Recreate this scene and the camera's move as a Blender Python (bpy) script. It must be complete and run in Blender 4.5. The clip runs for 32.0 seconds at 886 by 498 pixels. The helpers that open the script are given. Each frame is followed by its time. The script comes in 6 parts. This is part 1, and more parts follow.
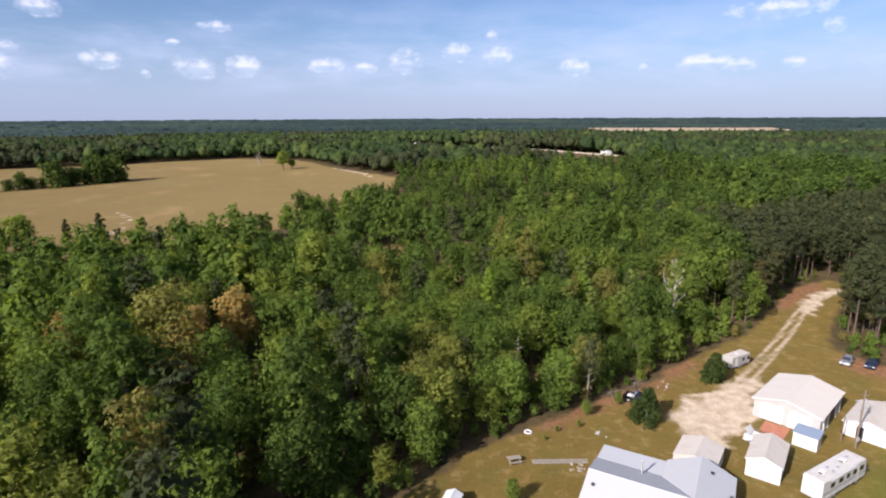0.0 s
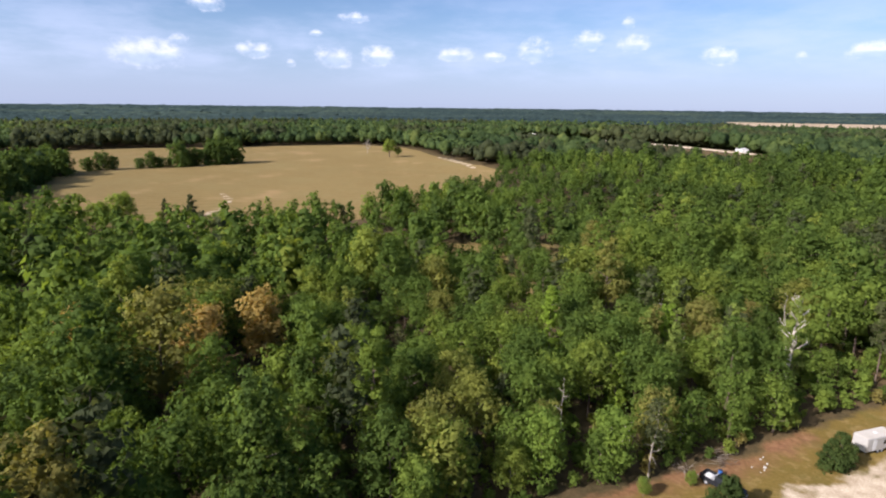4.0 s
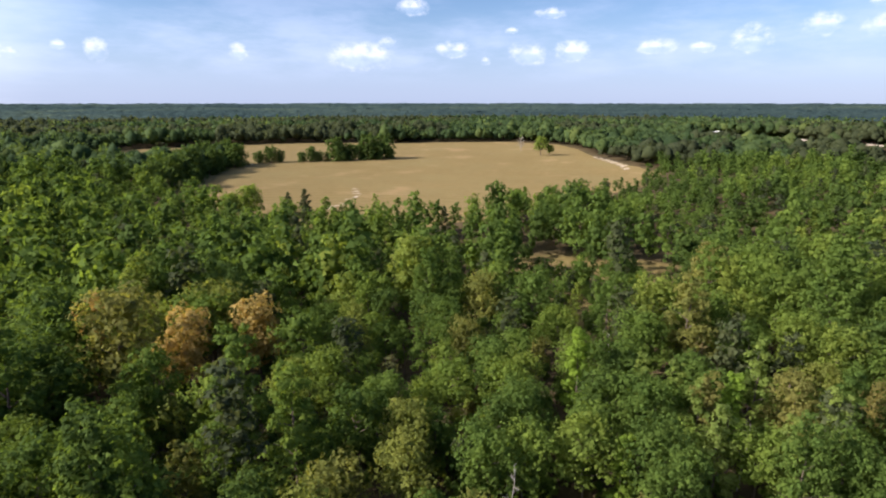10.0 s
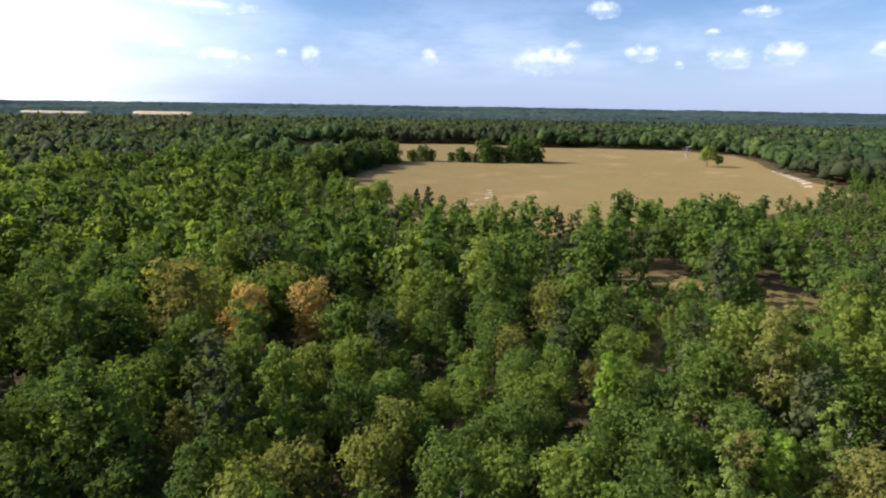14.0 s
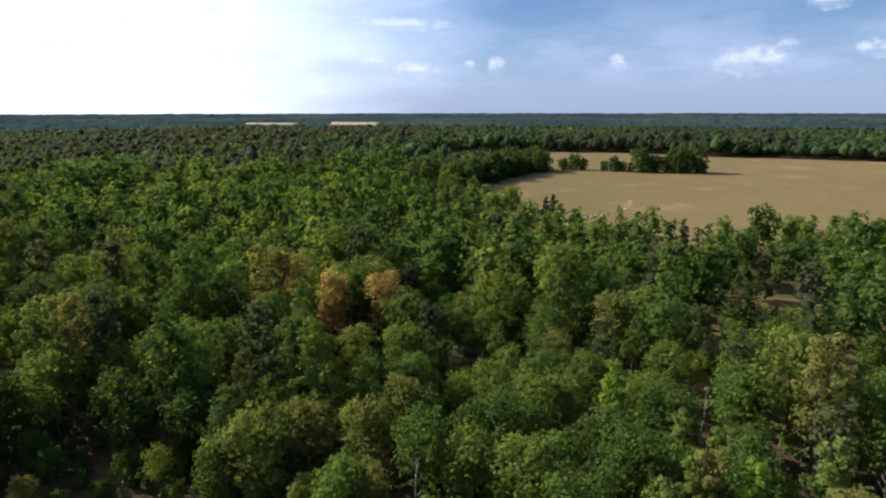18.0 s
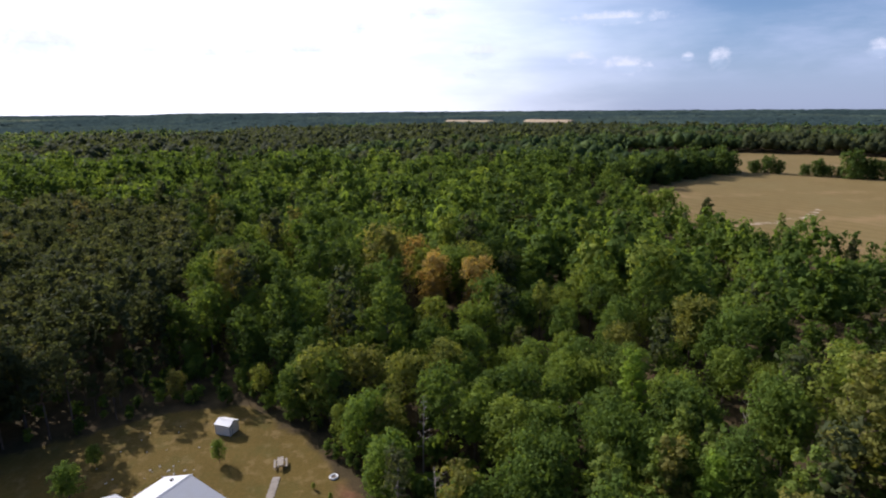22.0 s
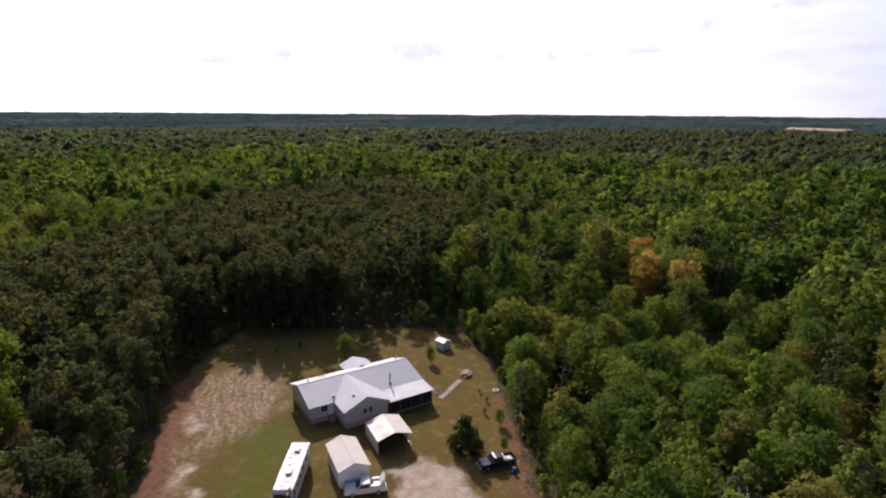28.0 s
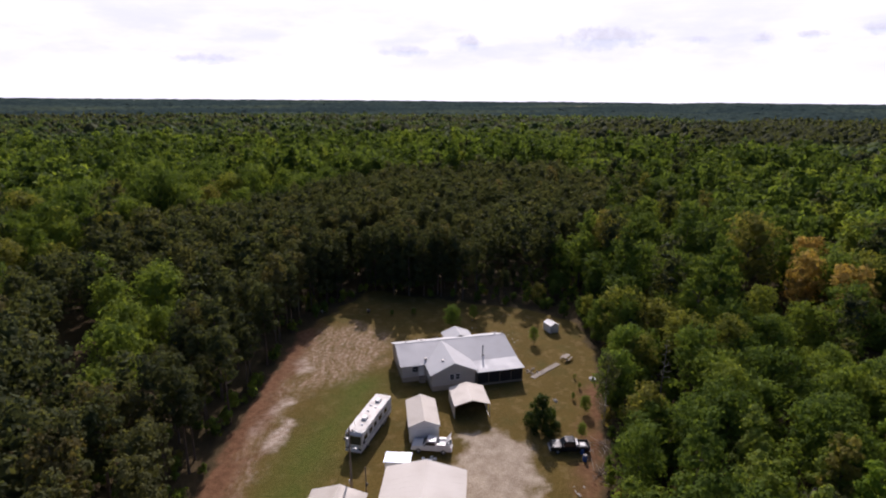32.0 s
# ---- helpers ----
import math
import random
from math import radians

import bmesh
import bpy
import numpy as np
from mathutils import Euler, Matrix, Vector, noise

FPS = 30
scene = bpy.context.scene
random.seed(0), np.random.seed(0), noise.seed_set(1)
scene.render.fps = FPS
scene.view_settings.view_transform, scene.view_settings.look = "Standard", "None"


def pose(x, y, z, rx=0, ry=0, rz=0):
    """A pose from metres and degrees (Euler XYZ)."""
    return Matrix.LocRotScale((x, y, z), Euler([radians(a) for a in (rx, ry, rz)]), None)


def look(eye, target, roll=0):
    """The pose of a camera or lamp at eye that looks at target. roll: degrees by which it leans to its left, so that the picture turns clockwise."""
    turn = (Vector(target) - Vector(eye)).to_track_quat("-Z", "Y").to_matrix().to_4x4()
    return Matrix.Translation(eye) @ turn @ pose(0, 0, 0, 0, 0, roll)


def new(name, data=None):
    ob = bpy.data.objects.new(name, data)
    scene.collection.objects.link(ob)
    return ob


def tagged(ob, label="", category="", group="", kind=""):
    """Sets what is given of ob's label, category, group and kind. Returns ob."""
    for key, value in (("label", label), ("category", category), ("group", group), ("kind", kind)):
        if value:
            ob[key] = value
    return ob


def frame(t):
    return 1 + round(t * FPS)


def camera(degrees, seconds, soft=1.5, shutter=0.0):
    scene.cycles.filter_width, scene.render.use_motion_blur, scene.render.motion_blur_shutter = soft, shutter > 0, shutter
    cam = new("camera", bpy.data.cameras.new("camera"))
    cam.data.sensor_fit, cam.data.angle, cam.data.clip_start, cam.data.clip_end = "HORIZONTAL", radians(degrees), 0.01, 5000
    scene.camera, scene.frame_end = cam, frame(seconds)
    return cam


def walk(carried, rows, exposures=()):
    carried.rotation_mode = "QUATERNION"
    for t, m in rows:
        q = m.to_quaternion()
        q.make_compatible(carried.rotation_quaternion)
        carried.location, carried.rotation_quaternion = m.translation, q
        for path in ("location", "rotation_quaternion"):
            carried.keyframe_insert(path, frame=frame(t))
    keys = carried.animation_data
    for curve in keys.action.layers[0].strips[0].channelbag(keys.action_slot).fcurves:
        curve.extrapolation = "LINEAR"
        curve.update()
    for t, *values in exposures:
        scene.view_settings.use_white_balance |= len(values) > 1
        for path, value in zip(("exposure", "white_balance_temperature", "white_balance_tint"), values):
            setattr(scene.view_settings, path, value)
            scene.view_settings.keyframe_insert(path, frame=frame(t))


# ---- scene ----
# ---- camera and its flight ----
cam = camera(76.7, 32.0, 2.1)
PATH = [
    (0, (-2.84, 1.46, 48.31), (-2.928, 20.921, 43.700), -0.26),
    (0.5, (-1.37, 3.48, 48.08), (-3.110, 22.887, 43.568), -0.02),
    (1, (-0.19, 5.63, 47.92), (-3.356, 24.833, 43.311), 0.23),
    (1.5, (0.85, 7.92, 47.76), (-2.838, 27.014, 43.089), 0.33),
    (2, (2.09, 10.53, 47.81), (-1.308, 29.694, 43.207), 0.49),
    (2.5, (3.55, 13.14, 47.83), (0.078, 32.253, 43.072), 0.57),
    (3, (5.03, 15.61, 47.86), (1.414, 34.679, 43.048), 0.62),
    (3.5, (6.68, 17.86, 47.88), (2.813, 36.862, 42.994), 0.65),
    (4, (8.35, 20.00, 47.90), (4.176, 38.922, 42.938), 0.67),
    (4.5, (9.92, 22.15, 47.91), (5.404, 40.980, 42.908), 0.68),
    (5, (11.39, 24.14, 47.90), (6.580, 42.906, 42.929), 0.64),
    (5.5, (12.86, 26.52, 47.88), (7.488, 45.115, 42.842), 0.36),
    (6, (14.49, 28.84, 48.09), (8.664, 47.294, 43.039), 0.13),
    (6.5, (16.17, 31.16, 48.15), (9.904, 49.462, 43.074), 0.24),
    (7, (17.85, 33.50, 48.16), (11.144, 51.648, 43.091), 0.27),
    (7.5, (19.73, 35.52, 48.23), (12.505, 53.460, 43.136), 0.21),
    (8, (21.64, 37.65, 48.20), (13.866, 55.361, 43.113), 0.24),
    (8.5, (23.61, 39.93, 47.91), (15.284, 57.396, 42.850), 0.21),
    (9, (25.67, 42.17, 47.73), (16.748, 59.339, 42.667), 0.07),
    (9.5, (27.53, 44.03, 47.63), (18.064, 60.898, 42.542), 0.03),
    (10, (29.36, 46.02, 47.63), (19.322, 62.547, 42.520), -0.01),
    (10.5, (31.12, 48.11, 47.57), (20.614, 64.367, 42.536), -0.08),
    (11, (32.84, 50.22, 47.71), (21.895, 66.216, 42.778), -0.14),
    (11.5, (34.44, 52.08, 47.78), (22.887, 67.619, 42.772), -0.02),
    (12, (36.07, 53.79, 47.70), (24.126, 69.025, 42.675), 0.25),
    (12.5, (37.63, 55.65, 47.41), (25.190, 70.480, 42.377), 0.60),
    (13, (39.16, 57.41, 46.91), (26.185, 71.770, 41.866), 0.89),
    (13.5, (40.92, 59.05, 46.68), (27.196, 72.703, 41.657), 1.10),
    (14, (42.63, 60.91, 46.54), (28.078, 73.682, 41.529), 0.92),
    (14.5, (44.46, 62.78, 46.77), (29.331, 74.924, 41.910), 0.25),
    (15, (46.34, 64.43, 46.96), (30.722, 75.988, 42.196), -0.07),
    (15.5, (48.39, 65.82, 47.33), (32.368, 76.851, 42.694), -0.33),
    (16, (50.59, 67.18, 47.72), (34.198, 77.714, 43.193), -0.53),
    (16.5, (52.88, 68.76, 47.94), (36.151, 78.774, 43.485), -0.64),
    (17, (55.06, 70.47, 47.85), (38.037, 79.915, 43.268), -0.48),
    (17.5, (57.53, 72.29, 47.54), (40.083, 80.892, 42.891), -0.22),
    (18, (60.05, 74.24, 47.29), (42.190, 81.867, 42.510), -0.07),
    (18.5, (62.48, 76.33, 47.13), (44.242, 82.995, 42.339), -0.26),
    (19, (64.60, 78.44, 46.90), (46.105, 84.310, 42.055), -0.39),
    (19.5, (66.62, 80.76, 46.96), (47.834, 85.630, 42.125), -0.50),
    (20, (68.92, 83.03, 47.38), (49.913, 87.019, 42.601), -0.77),
    (20.5, (70.78, 85.16, 47.79), (51.661, 88.667, 43.082), -1.01),
    (21, (72.40, 87.09, 47.88), (53.207, 90.085, 43.119), -0.74),
    (21.5, (74.12, 89.28, 47.84), (54.815, 91.207, 42.981), -0.48),
    (22, (76.12, 91.62, 47.80), (56.743, 92.661, 42.957), -0.41),
    (22.5, (78.06, 93.72, 47.81), (58.675, 93.951, 42.894), -0.34),
    (23, (79.90, 95.88, 47.69), (60.556, 95.125, 42.668), -0.35),
    (23.5, (81.61, 98.32, 47.77), (62.322, 96.508, 42.802), -0.32),
    (24, (83.32, 100.69, 48.14), (64.095, 97.891, 43.389), -0.38),
    (24.5, (84.72, 103.02, 48.56), (65.585, 99.437, 43.975), -0.53),
    (25, (86.36, 104.99, 48.90), (67.354, 100.825, 44.271), -0.47),
    (25.5, (88.07, 107.07, 49.22), (69.320, 101.906, 44.553), -0.16),
    (26, (89.98, 109.11, 49.51), (71.457, 103.199, 44.815), 0.02),
    (26.5, (92.13, 111.12, 49.73), (73.931, 104.319, 45.005), 0.24),
    (27, (94.22, 113.00, 49.90), (76.382, 105.326, 45.120), 0.44),
    (27.5, (95.92, 114.65, 50.01), (78.423, 106.266, 45.157), 0.55),
    (28, (97.48, 116.44, 50.08), (80.411, 107.175, 45.303), 0.46),
    (28.5, (98.71, 117.66, 50.19), (82.044, 107.856, 45.079), 0.41),
    (29, (99.10, 118.70, 50.20), (82.949, 108.093, 45.040), 0.63),
    (29.5, (98.97, 119.79, 49.96), (83.322, 108.443, 44.825), 0.62),
    (30, (98.19, 120.96, 49.36), (83.123, 108.834, 44.266), 0.73),
    (30.5, (96.82, 122.27, 48.72), (82.322, 109.458, 43.656), 0.75),
    (31, (94.80, 123.86, 48.14), (80.775, 110.537, 43.062), 0.93),
    (31.5, (92.96, 125.34, 47.83), (79.363, 111.591, 42.722), 0.78),
    (32, (91.14, 126.68, 47.77), (77.800, 112.718, 42.563), 0.50),
]
EXPOSURES = [(0.0, 0.60, 5900.0, 22.0), (2.0, 0.66, 5900.0, 21.0), (6.0, 0.84, 5900.0, 20.0), (9.0, 0.88, 5900.0, 19.0), (13.0, 0.88, 5800.0, 17.0), (17.0, 0.54, 5600.0, 16.0),
             (19.0, 0.46, 5600.0, 17.0), (22.5, 0.36, 5750.0, 22.0), (24.0, 0.50, 5900.0, 26.0), (25.0, 0.50, 5950.0, 27.0), (28.0, 0.26, 6050.0, 28.0), (29.0, 0.24, 6050.0, 28.0), (30.0, 0.05, 6000.0, 26.0),
             (31.0, -0.24, 5700.0, 20.0), (32.0, 0.05, 6000.0, 27.0)]
walk(cam, [(t, look(eye, target, roll)) for t, eye, target, roll in PATH], EXPOSURES)

# ---- world and sun ----
SUN_ELEVATION = radians(32.5)
SUN_WAY = Vector((-0.70, -0.714, 0.0)).normalized()      # level direction towards the sun
SUN_DIR = (SUN_WAY * math.cos(SUN_ELEVATION) + Vector((0, 0, math.sin(SUN_ELEVATION)))).normalized()
SKY_STRENGTH = 0.070

world = bpy.data.worlds.new("sky")
scene.world = world
world.use_nodes = True


CLOUDS = [  # bearing east of north, elevation, half width, half height, in degrees
    (-34.2, 8.7, 1.7, 0.8), (-21.1, 8.0, 1.4, 0.5), (-24.7, 6.5, 0.7, 0.3), (-36.6, 5.5, 0.8, 0.5), (-30.3, 4.9, 1.6, 0.8), (-27.2, 3.8, 0.5, 0.4), (-23.1, 4.6, 1.8, 1.1),
    (-18.9, 4.7, 1.8, 1.0), (-11.5, 4.9, 1.9, 0.7), (-7.6, 4.7, 1.1, 0.5), (-3.8, 5.3, 1.6, 1.2), (1.1, 6.2, 1.6, 1.0), (5.1, 5.8, 1.4, 0.9), (4.6, 7.5, 0.7, 0.5),
    (12.5, 4.6, 1.5, 0.8), (18.6, 4.3, 0.5, 0.5), (23.9, 4.7, 2.3, 0.8), (26.6, 4.4, 1.3, 0.6), (30.6, 4.4, 0.9, 0.5), (29.1, 8.7, 3.8, 0.8), (33.2, 7.2, 0.9, 0.7),
    (-64.3, 4.5, 0.6, 0.4), (-61.6, 4.3, 0.9, 1.0), (-67.5, 3.8, 0.7, 0.5)]
CLOUDS += [(-50.4, 4.5, 0.9, 0.8), (-39.1, 4.4, 3.2, 1.3), (-83.0, 5.4, 2.3, 0.8), (-84.2, 3.4, 0.8, 0.5), (-99.7, 5.6, 1.8, 0.6), (-88.4, 8.9, 2.6, 0.7), (-70.8, 8.1, 4.9, 0.6),
           (-73.5, 4.7, 1.4, 0.7), (-69.7, 4.0, 2.2, 0.9), (-121.2, 5.6, 4.5, 1.1), (-113.1, 5.2, 1.1, 0.4), (-108.2, 5.1, 1.0, 0.6), (-104.5, 5.3, 1.4, 0.4), (-94.5, 7.6, 1.9, 0.6),
           (-140.1, 4.4, 2.5, 0.6), (-133.9, 5.2, 1.4, 0.9), (-158.7, 3.3, 2.6, 0.5)]


def build_sky():
    nt = world.node_tree
    nt.nodes.clear()
    N, L = nt.nodes.new, nt.links.new

    def calc(op, a, b=0.0, c=0.0):
        m = N("ShaderNodeMath")
        m.operation = op
        for sock, v in zip(m.inputs, (a, b, c)):
            if isinstance(v, (int, float)):
                sock.default_value = v
            else:
                L(v, sock)
        return m.outputs[0]

    def step(v, lo, hi):
        r = N("ShaderNodeMapRange")
        r.interpolation_type = "SMOOTHSTEP"
        r.inputs[1].default_value, r.inputs[2].default_value = lo, hi
        L(v, r.inputs[0])
        return r.outputs[0]

    def mix(fac, a, b):
        m = N("ShaderNodeMix")
        m.data_type = "RGBA"
        for sock, v in ((m.inputs[0], fac), (m.inputs[6], a), (m.inputs[7], b)):
            if isinstance(v, tuple):
                sock.default_value = (*v, 1)
            else:
                L(v, sock)
        return m.outputs[2]
    out, bg, sky = N("ShaderNodeOutputWorld"), N("ShaderNodeBackground"), N("ShaderNodeTexSky")
    sky.sky_type = "NISHITA"
    sky.sun_disc = False
    sky.sun_elevation = SUN_ELEVATION
    sky.sun_rotation = math.atan2(SUN_WAY.x, SUN_WAY.y)
    sky.air_density, sky.dust_density, sky.ozone_density = 1.0, 0.3, 4.0
    way = N("ShaderNodeTexCoord").outputs["Generated"]
    split = N("ShaderNodeSeparateXYZ")
    L(way, split.inputs[0])
    x, y, z = split.outputs
    el = calc("MULTIPLY", calc("ARCSINE", z), 57.2958)
    az = calc("MULTIPLY", calc("ARCTAN2", x, y), 57.2958)
    # pale haze low down
    low = calc("MULTIPLY", calc("SUBTRACT", 1.0, step(el, 0.0, 10.0)), 0.72)
    col = mix(low, sky.outputs[0], (4.3, 5.2, 7.0))
    # thin bright veil round the sun
    dot = N("ShaderNodeVectorMath")
    dot.operation = "DOT_PRODUCT"
    dot.inputs[1].default_value = SUN_DIR
    L(way, dot.inputs[0])
    tex = N("ShaderNodeTexNoise")
    stretch = N("ShaderNodeMapping")
    stretch.inputs["Scale"].default_value = (3.0, 3.0, 14.0)
    L(way, stretch.inputs[0])
    L(stretch.outputs[0], tex.inputs["Vector"])
    tex.inputs["Scale"].default_value, tex.inputs["Detail"].default_value = 2.0, 6
    glow = calc("ADD", dot.outputs["Value"], calc("MULTIPLY", calc("SUBTRACT", tex.outputs[0], 0.5), 0.20))
    glow = calc("ADD", glow, calc("MULTIPLY", calc("SUBTRACT", 1.0, step(el, 4.0, 26.0)), 0.24))     # the haze lies low
    col = mix(calc("MULTIPLY", step(glow, 0.49, 1.02), 0.96), col, (15.8, 15.9, 15.5))
    # thin broken haze along the horizon
    wisp = N("ShaderNodeTexNoise")
    wisp.inputs["Scale"].default_value, wisp.inputs["Detail"].default_value, wisp.inputs["Roughness"].default_value = 5.0, 7, 0.6
    lay = N("ShaderNodeMapping")
    lay.inputs["Scale"].default_value = (1.0, 1.0, 4.0)
    L(way, lay.inputs[0])
    L(lay.outputs[0], wisp.inputs["Vector"])
    band = calc("MULTIPLY", step(el, 1.0, 4.0), calc("SUBTRACT", 1.0, step(el, 5.0, 13.0)))
    col = mix(calc("MULTIPLY", calc("MULTIPLY", step(wisp.outputs[0], 0.34, 0.70), band), 0.42), col, (7.4, 8.0, 9.6))
    # heaped clouds
    fine = N("ShaderNodeTexNoise")
    fine.inputs["Scale"].default_value, fine.inputs["Detail"].default_value, fine.inputs["Roughness"].default_value = 44.0, 8, 0.62
    sq = N("ShaderNodeMapping")
    sq.inputs["Scale"].default_value = (1.0, 1.0, 1.35)
    L(way, sq.inputs[0])
    L(sq.outputs[0], fine.inputs["Vector"])
    body, under = None, None
    for a0, e0, w, h in CLOUDS:
        u = calc("MULTIPLY", calc("SUBTRACT", az, a0), 1.12 / w)
        v = calc("MULTIPLY", calc("SUBTRACT", el, e0 - 0.15 * h), 1.12 / h)
        m = calc("SUBTRACT", 1.0, calc("MULTIPLY_ADD", u, u, calc("MULTIPLY", v, v)))
        body = m if body is None else calc("MAXIMUM", body, m)
        sh = calc("MULTIPLY", calc("MAXIMUM", m, 0.0), v)
        under = sh if under is None else calc("ADD", under, sh)
    dens = calc("ADD", calc("MAXIMUM", body, -2.0), calc("MULTIPLY", calc("SUBTRACT", fine.outputs[0], 0.52), 5.0))
    flat = calc("MULTIPLY_ADD", step(under, -0.30, 0.05), 0.42, 0.40)          # the undersides melt into the haze
    dens = calc("MULTIPLY", calc("MULTIPLY", step(dens, -0.7, 1.5), flat), step(body, -2.0, 0.2))
    cloud = mix(step(under, -0.25, 0.12), (7.3, 8.3, 9.3), (10.0, 10.0, 10.2))
    col = mix(dens, col, cloud)
    bg.inputs["Strength"].default_value = SKY_STRENGTH
    L(col, bg.inputs["Color"])
    L(bg.outputs[0], out.inputs["Surface"])


build_sky()
sun = new("sun", bpy.data.lights.new("sun", "SUN"))
sun.data.energy, sun.data.angle, sun.data.color = 5.0, radians(0.55), (1.0, 0.91, 0.76)
sun.matrix_world = look(SUN_DIR * 300, (0, 0, 0))

# ---- materials ----
def material(name, rough=0.6, metal=0.0):
    m = bpy.data.materials.new(name)
    m.use_nodes = True
    p = m.node_tree.nodes["Principled BSDF"]
    p.inputs["Roughness"].default_value, p.inputs["Metallic"].default_value = rough, metal
    return m, m.node_tree.nodes.new, m.node_tree.links.new, p


def ramp(N, stops, mode="LINEAR"):
    r = N("ShaderNodeValToRGB")
    r.color_ramp.interpolation = mode
    e = r.color_ramp.elements
    while len(e) < len(stops):
        e.new(0.5)
    for el, (pos, col) in zip(e, stops):
        el.position, el.color = pos, (*col, 1) if len(col) == 3 else col
    return r


def noise_tex(N, L, scale, detail=4.0, coord=None, rough=0.55):
    n = N("ShaderNodeTexNoise")
    n.inputs["Scale"].default_value, n.inputs["Detail"].default_value, n.inputs["Roughness"].default_value = scale, detail, rough
    if coord is not None:
        L(coord, n.inputs["Vector"])
    return n


def mixer(N, L, fac, a, b, mode="MIX"):
    m = N("ShaderNodeMix")
    m.data_type, m.blend_type = "RGBA", mode
    for sock, v in ((m.inputs[0], fac), (m.inputs[6], a), (m.inputs[7], b)):
        if isinstance(v, (int, float)):
            sock.default_value = v
        elif isinstance(v, tuple):
            sock.default_value = (*v, 1)
        else:
            L(v, sock)
    return m.outputs[2]


def calc(N, L, op, a, b=0.0, c=0.0):
    m = N("ShaderNodeMath")
    m.operation = op
    for sock, v in zip(m.inputs, (a, b, c)):
        if isinstance(v, (int, float)):
            sock.default_value = v
        else:
            L(v, sock)
    return m.outputs[0]


def worn(name, base, rough=0.6, metal=0.0, scale=1.5, vary=0.18, dirt=(0.16, 0.12, 0.08), dirt_amount=0.25, bump=0.15, fine=30.0):
    """Paint, metal or wood with stains, dirt and fine grain."""
    m, N, L, p = material(name, rough, metal)
    pos = N("ShaderNodeTexCoord").outputs["Object"]
    big = noise_tex(N, L, scale, 5, pos)
    small = noise_tex(N, L, fine, 3, pos)
    dark = tuple(c * (1 - vary) for c in base)
    light = tuple(min(1, c * (1 + vary * 0.6)) for c in base)
    col = ramp(N, [(0.3, dark), (0.7, light)])
    L(small.outputs[0], col.inputs[0])
    spot = ramp(N, [(0.48, (0, 0, 0)), (0.72, (1, 1, 1))])
    L(big.outputs[0], spot.inputs[0])
    fac = calc(N, L, "MULTIPLY", spot.outputs[0], dirt_amount)
    L(mixer(N, L, fac, col.outputs[0], dirt), p.inputs["Base Color"])
    rr = ramp(N, [(0.3, (rough * 0.8,) * 3), (0.7, (min(1, rough * 1.25),) * 3)])
    L(big.outputs[0], rr.inputs[0])
    L(rr.outputs[0], p.inputs["Roughness"])
    b = N("ShaderNodeBump")
    b.inputs["Strength"].default_value, b.inputs["Distance"].default_value = bump, 0.02
    L(small.outputs[0], b.inputs["Height"])
    L(b.outputs[0], p.inputs["Normal"])
    return m


def leaf_material(name, stops, source):
    """Foliage: the hue goes by tree (source: 'object' or the mesh's tint), the brightness by leaf; thin leaves let light through."""
    m, N, L, p = material(name, 0.8)
    if source == "object":
        tree = N("ShaderNodeObjectInfo").outputs["Random"]
    else:
        at = N("ShaderNodeAttribute")
        at.attribute_name = "tint"
        tree = at.outputs["Fac"]
    hue = ramp(N, stops)
    L(tree, hue.inputs[0])
    leaf = N("ShaderNodeNewGeometry").outputs["Random Per Island"]
    v = ramp(N, [(0.0, (0.86, 0.86, 0.86)), (0.6, (1.0, 1.0, 1.0)), (1.0, (1.16, 1.14, 1.06))])
    L(leaf, v.inputs[0])
    patch = noise_tex(N, L, 0.35, 3, N("ShaderNodeNewGeometry").outputs["Position"])
    pv = ramp(N, [(0.3, (0.75, 0.8, 0.8)), (0.7, (1.2, 1.15, 1.0))])
    L(patch.outputs[0], pv.inputs[0])
    col = mixer(N, L, 1.0, mixer(N, L, 1.0, hue.outputs[0], v.outputs[0], "MULTIPLY"), pv.outputs[0], "MULTIPLY")
    L(col, p.inputs["Base Color"])
    p.inputs["Specular IOR Level"].default_value = 0.06
    tr = N("ShaderNodeBsdfTranslucent")
    L(mixer(N, L, 1.0, col, (1.42, 1.34, 0.66), "MULTIPLY"), tr.inputs["Color"])
    mix = N("ShaderNodeMixShader")
    mix.inputs[0].default_value = 0.47
    L(p.outputs[0], mix.inputs[1])
    L(tr.outputs[0], mix.inputs[2])
    L(mix.outputs[0], m.node_tree.nodes["Material Output"].inputs["Surface"])
    return m


BROAD = [(0.0, (0.072, 0.111, 0.027)), (0.25, (0.094, 0.144, 0.031)), (0.5, (0.122, 0.178, 0.036)), (0.72, (0.155, 0.213, 0.040)),
         (0.88, (0.190, 0.228, 0.045)), (0.95, (0.196, 0.202, 0.054)), (1.0, (0.205, 0.180, 0.060))]
PINE = [(0.0, (0.060, 0.073, 0.038)), (0.5, (0.079, 0.094, 0.044)), (0.85, (0.106, 0.111, 0.050)), (1.0, (0.132, 0.113, 0.050))]
M_BROAD = leaf_material("broad_leaves", BROAD, "object")
M_BROAD_S = leaf_material("broad_leaves_wood", BROAD, "tint")
# haze of distance put into the leaf colour: cooler, duller greens
HAZED = [(0.0, (0.048, 0.078, 0.034)), (0.3, (0.066, 0.102, 0.040)), (0.6, (0.098, 0.138, 0.046)), (0.9, (0.140, 0.172, 0.054)), (1.0, (0.160, 0.160, 0.060))]
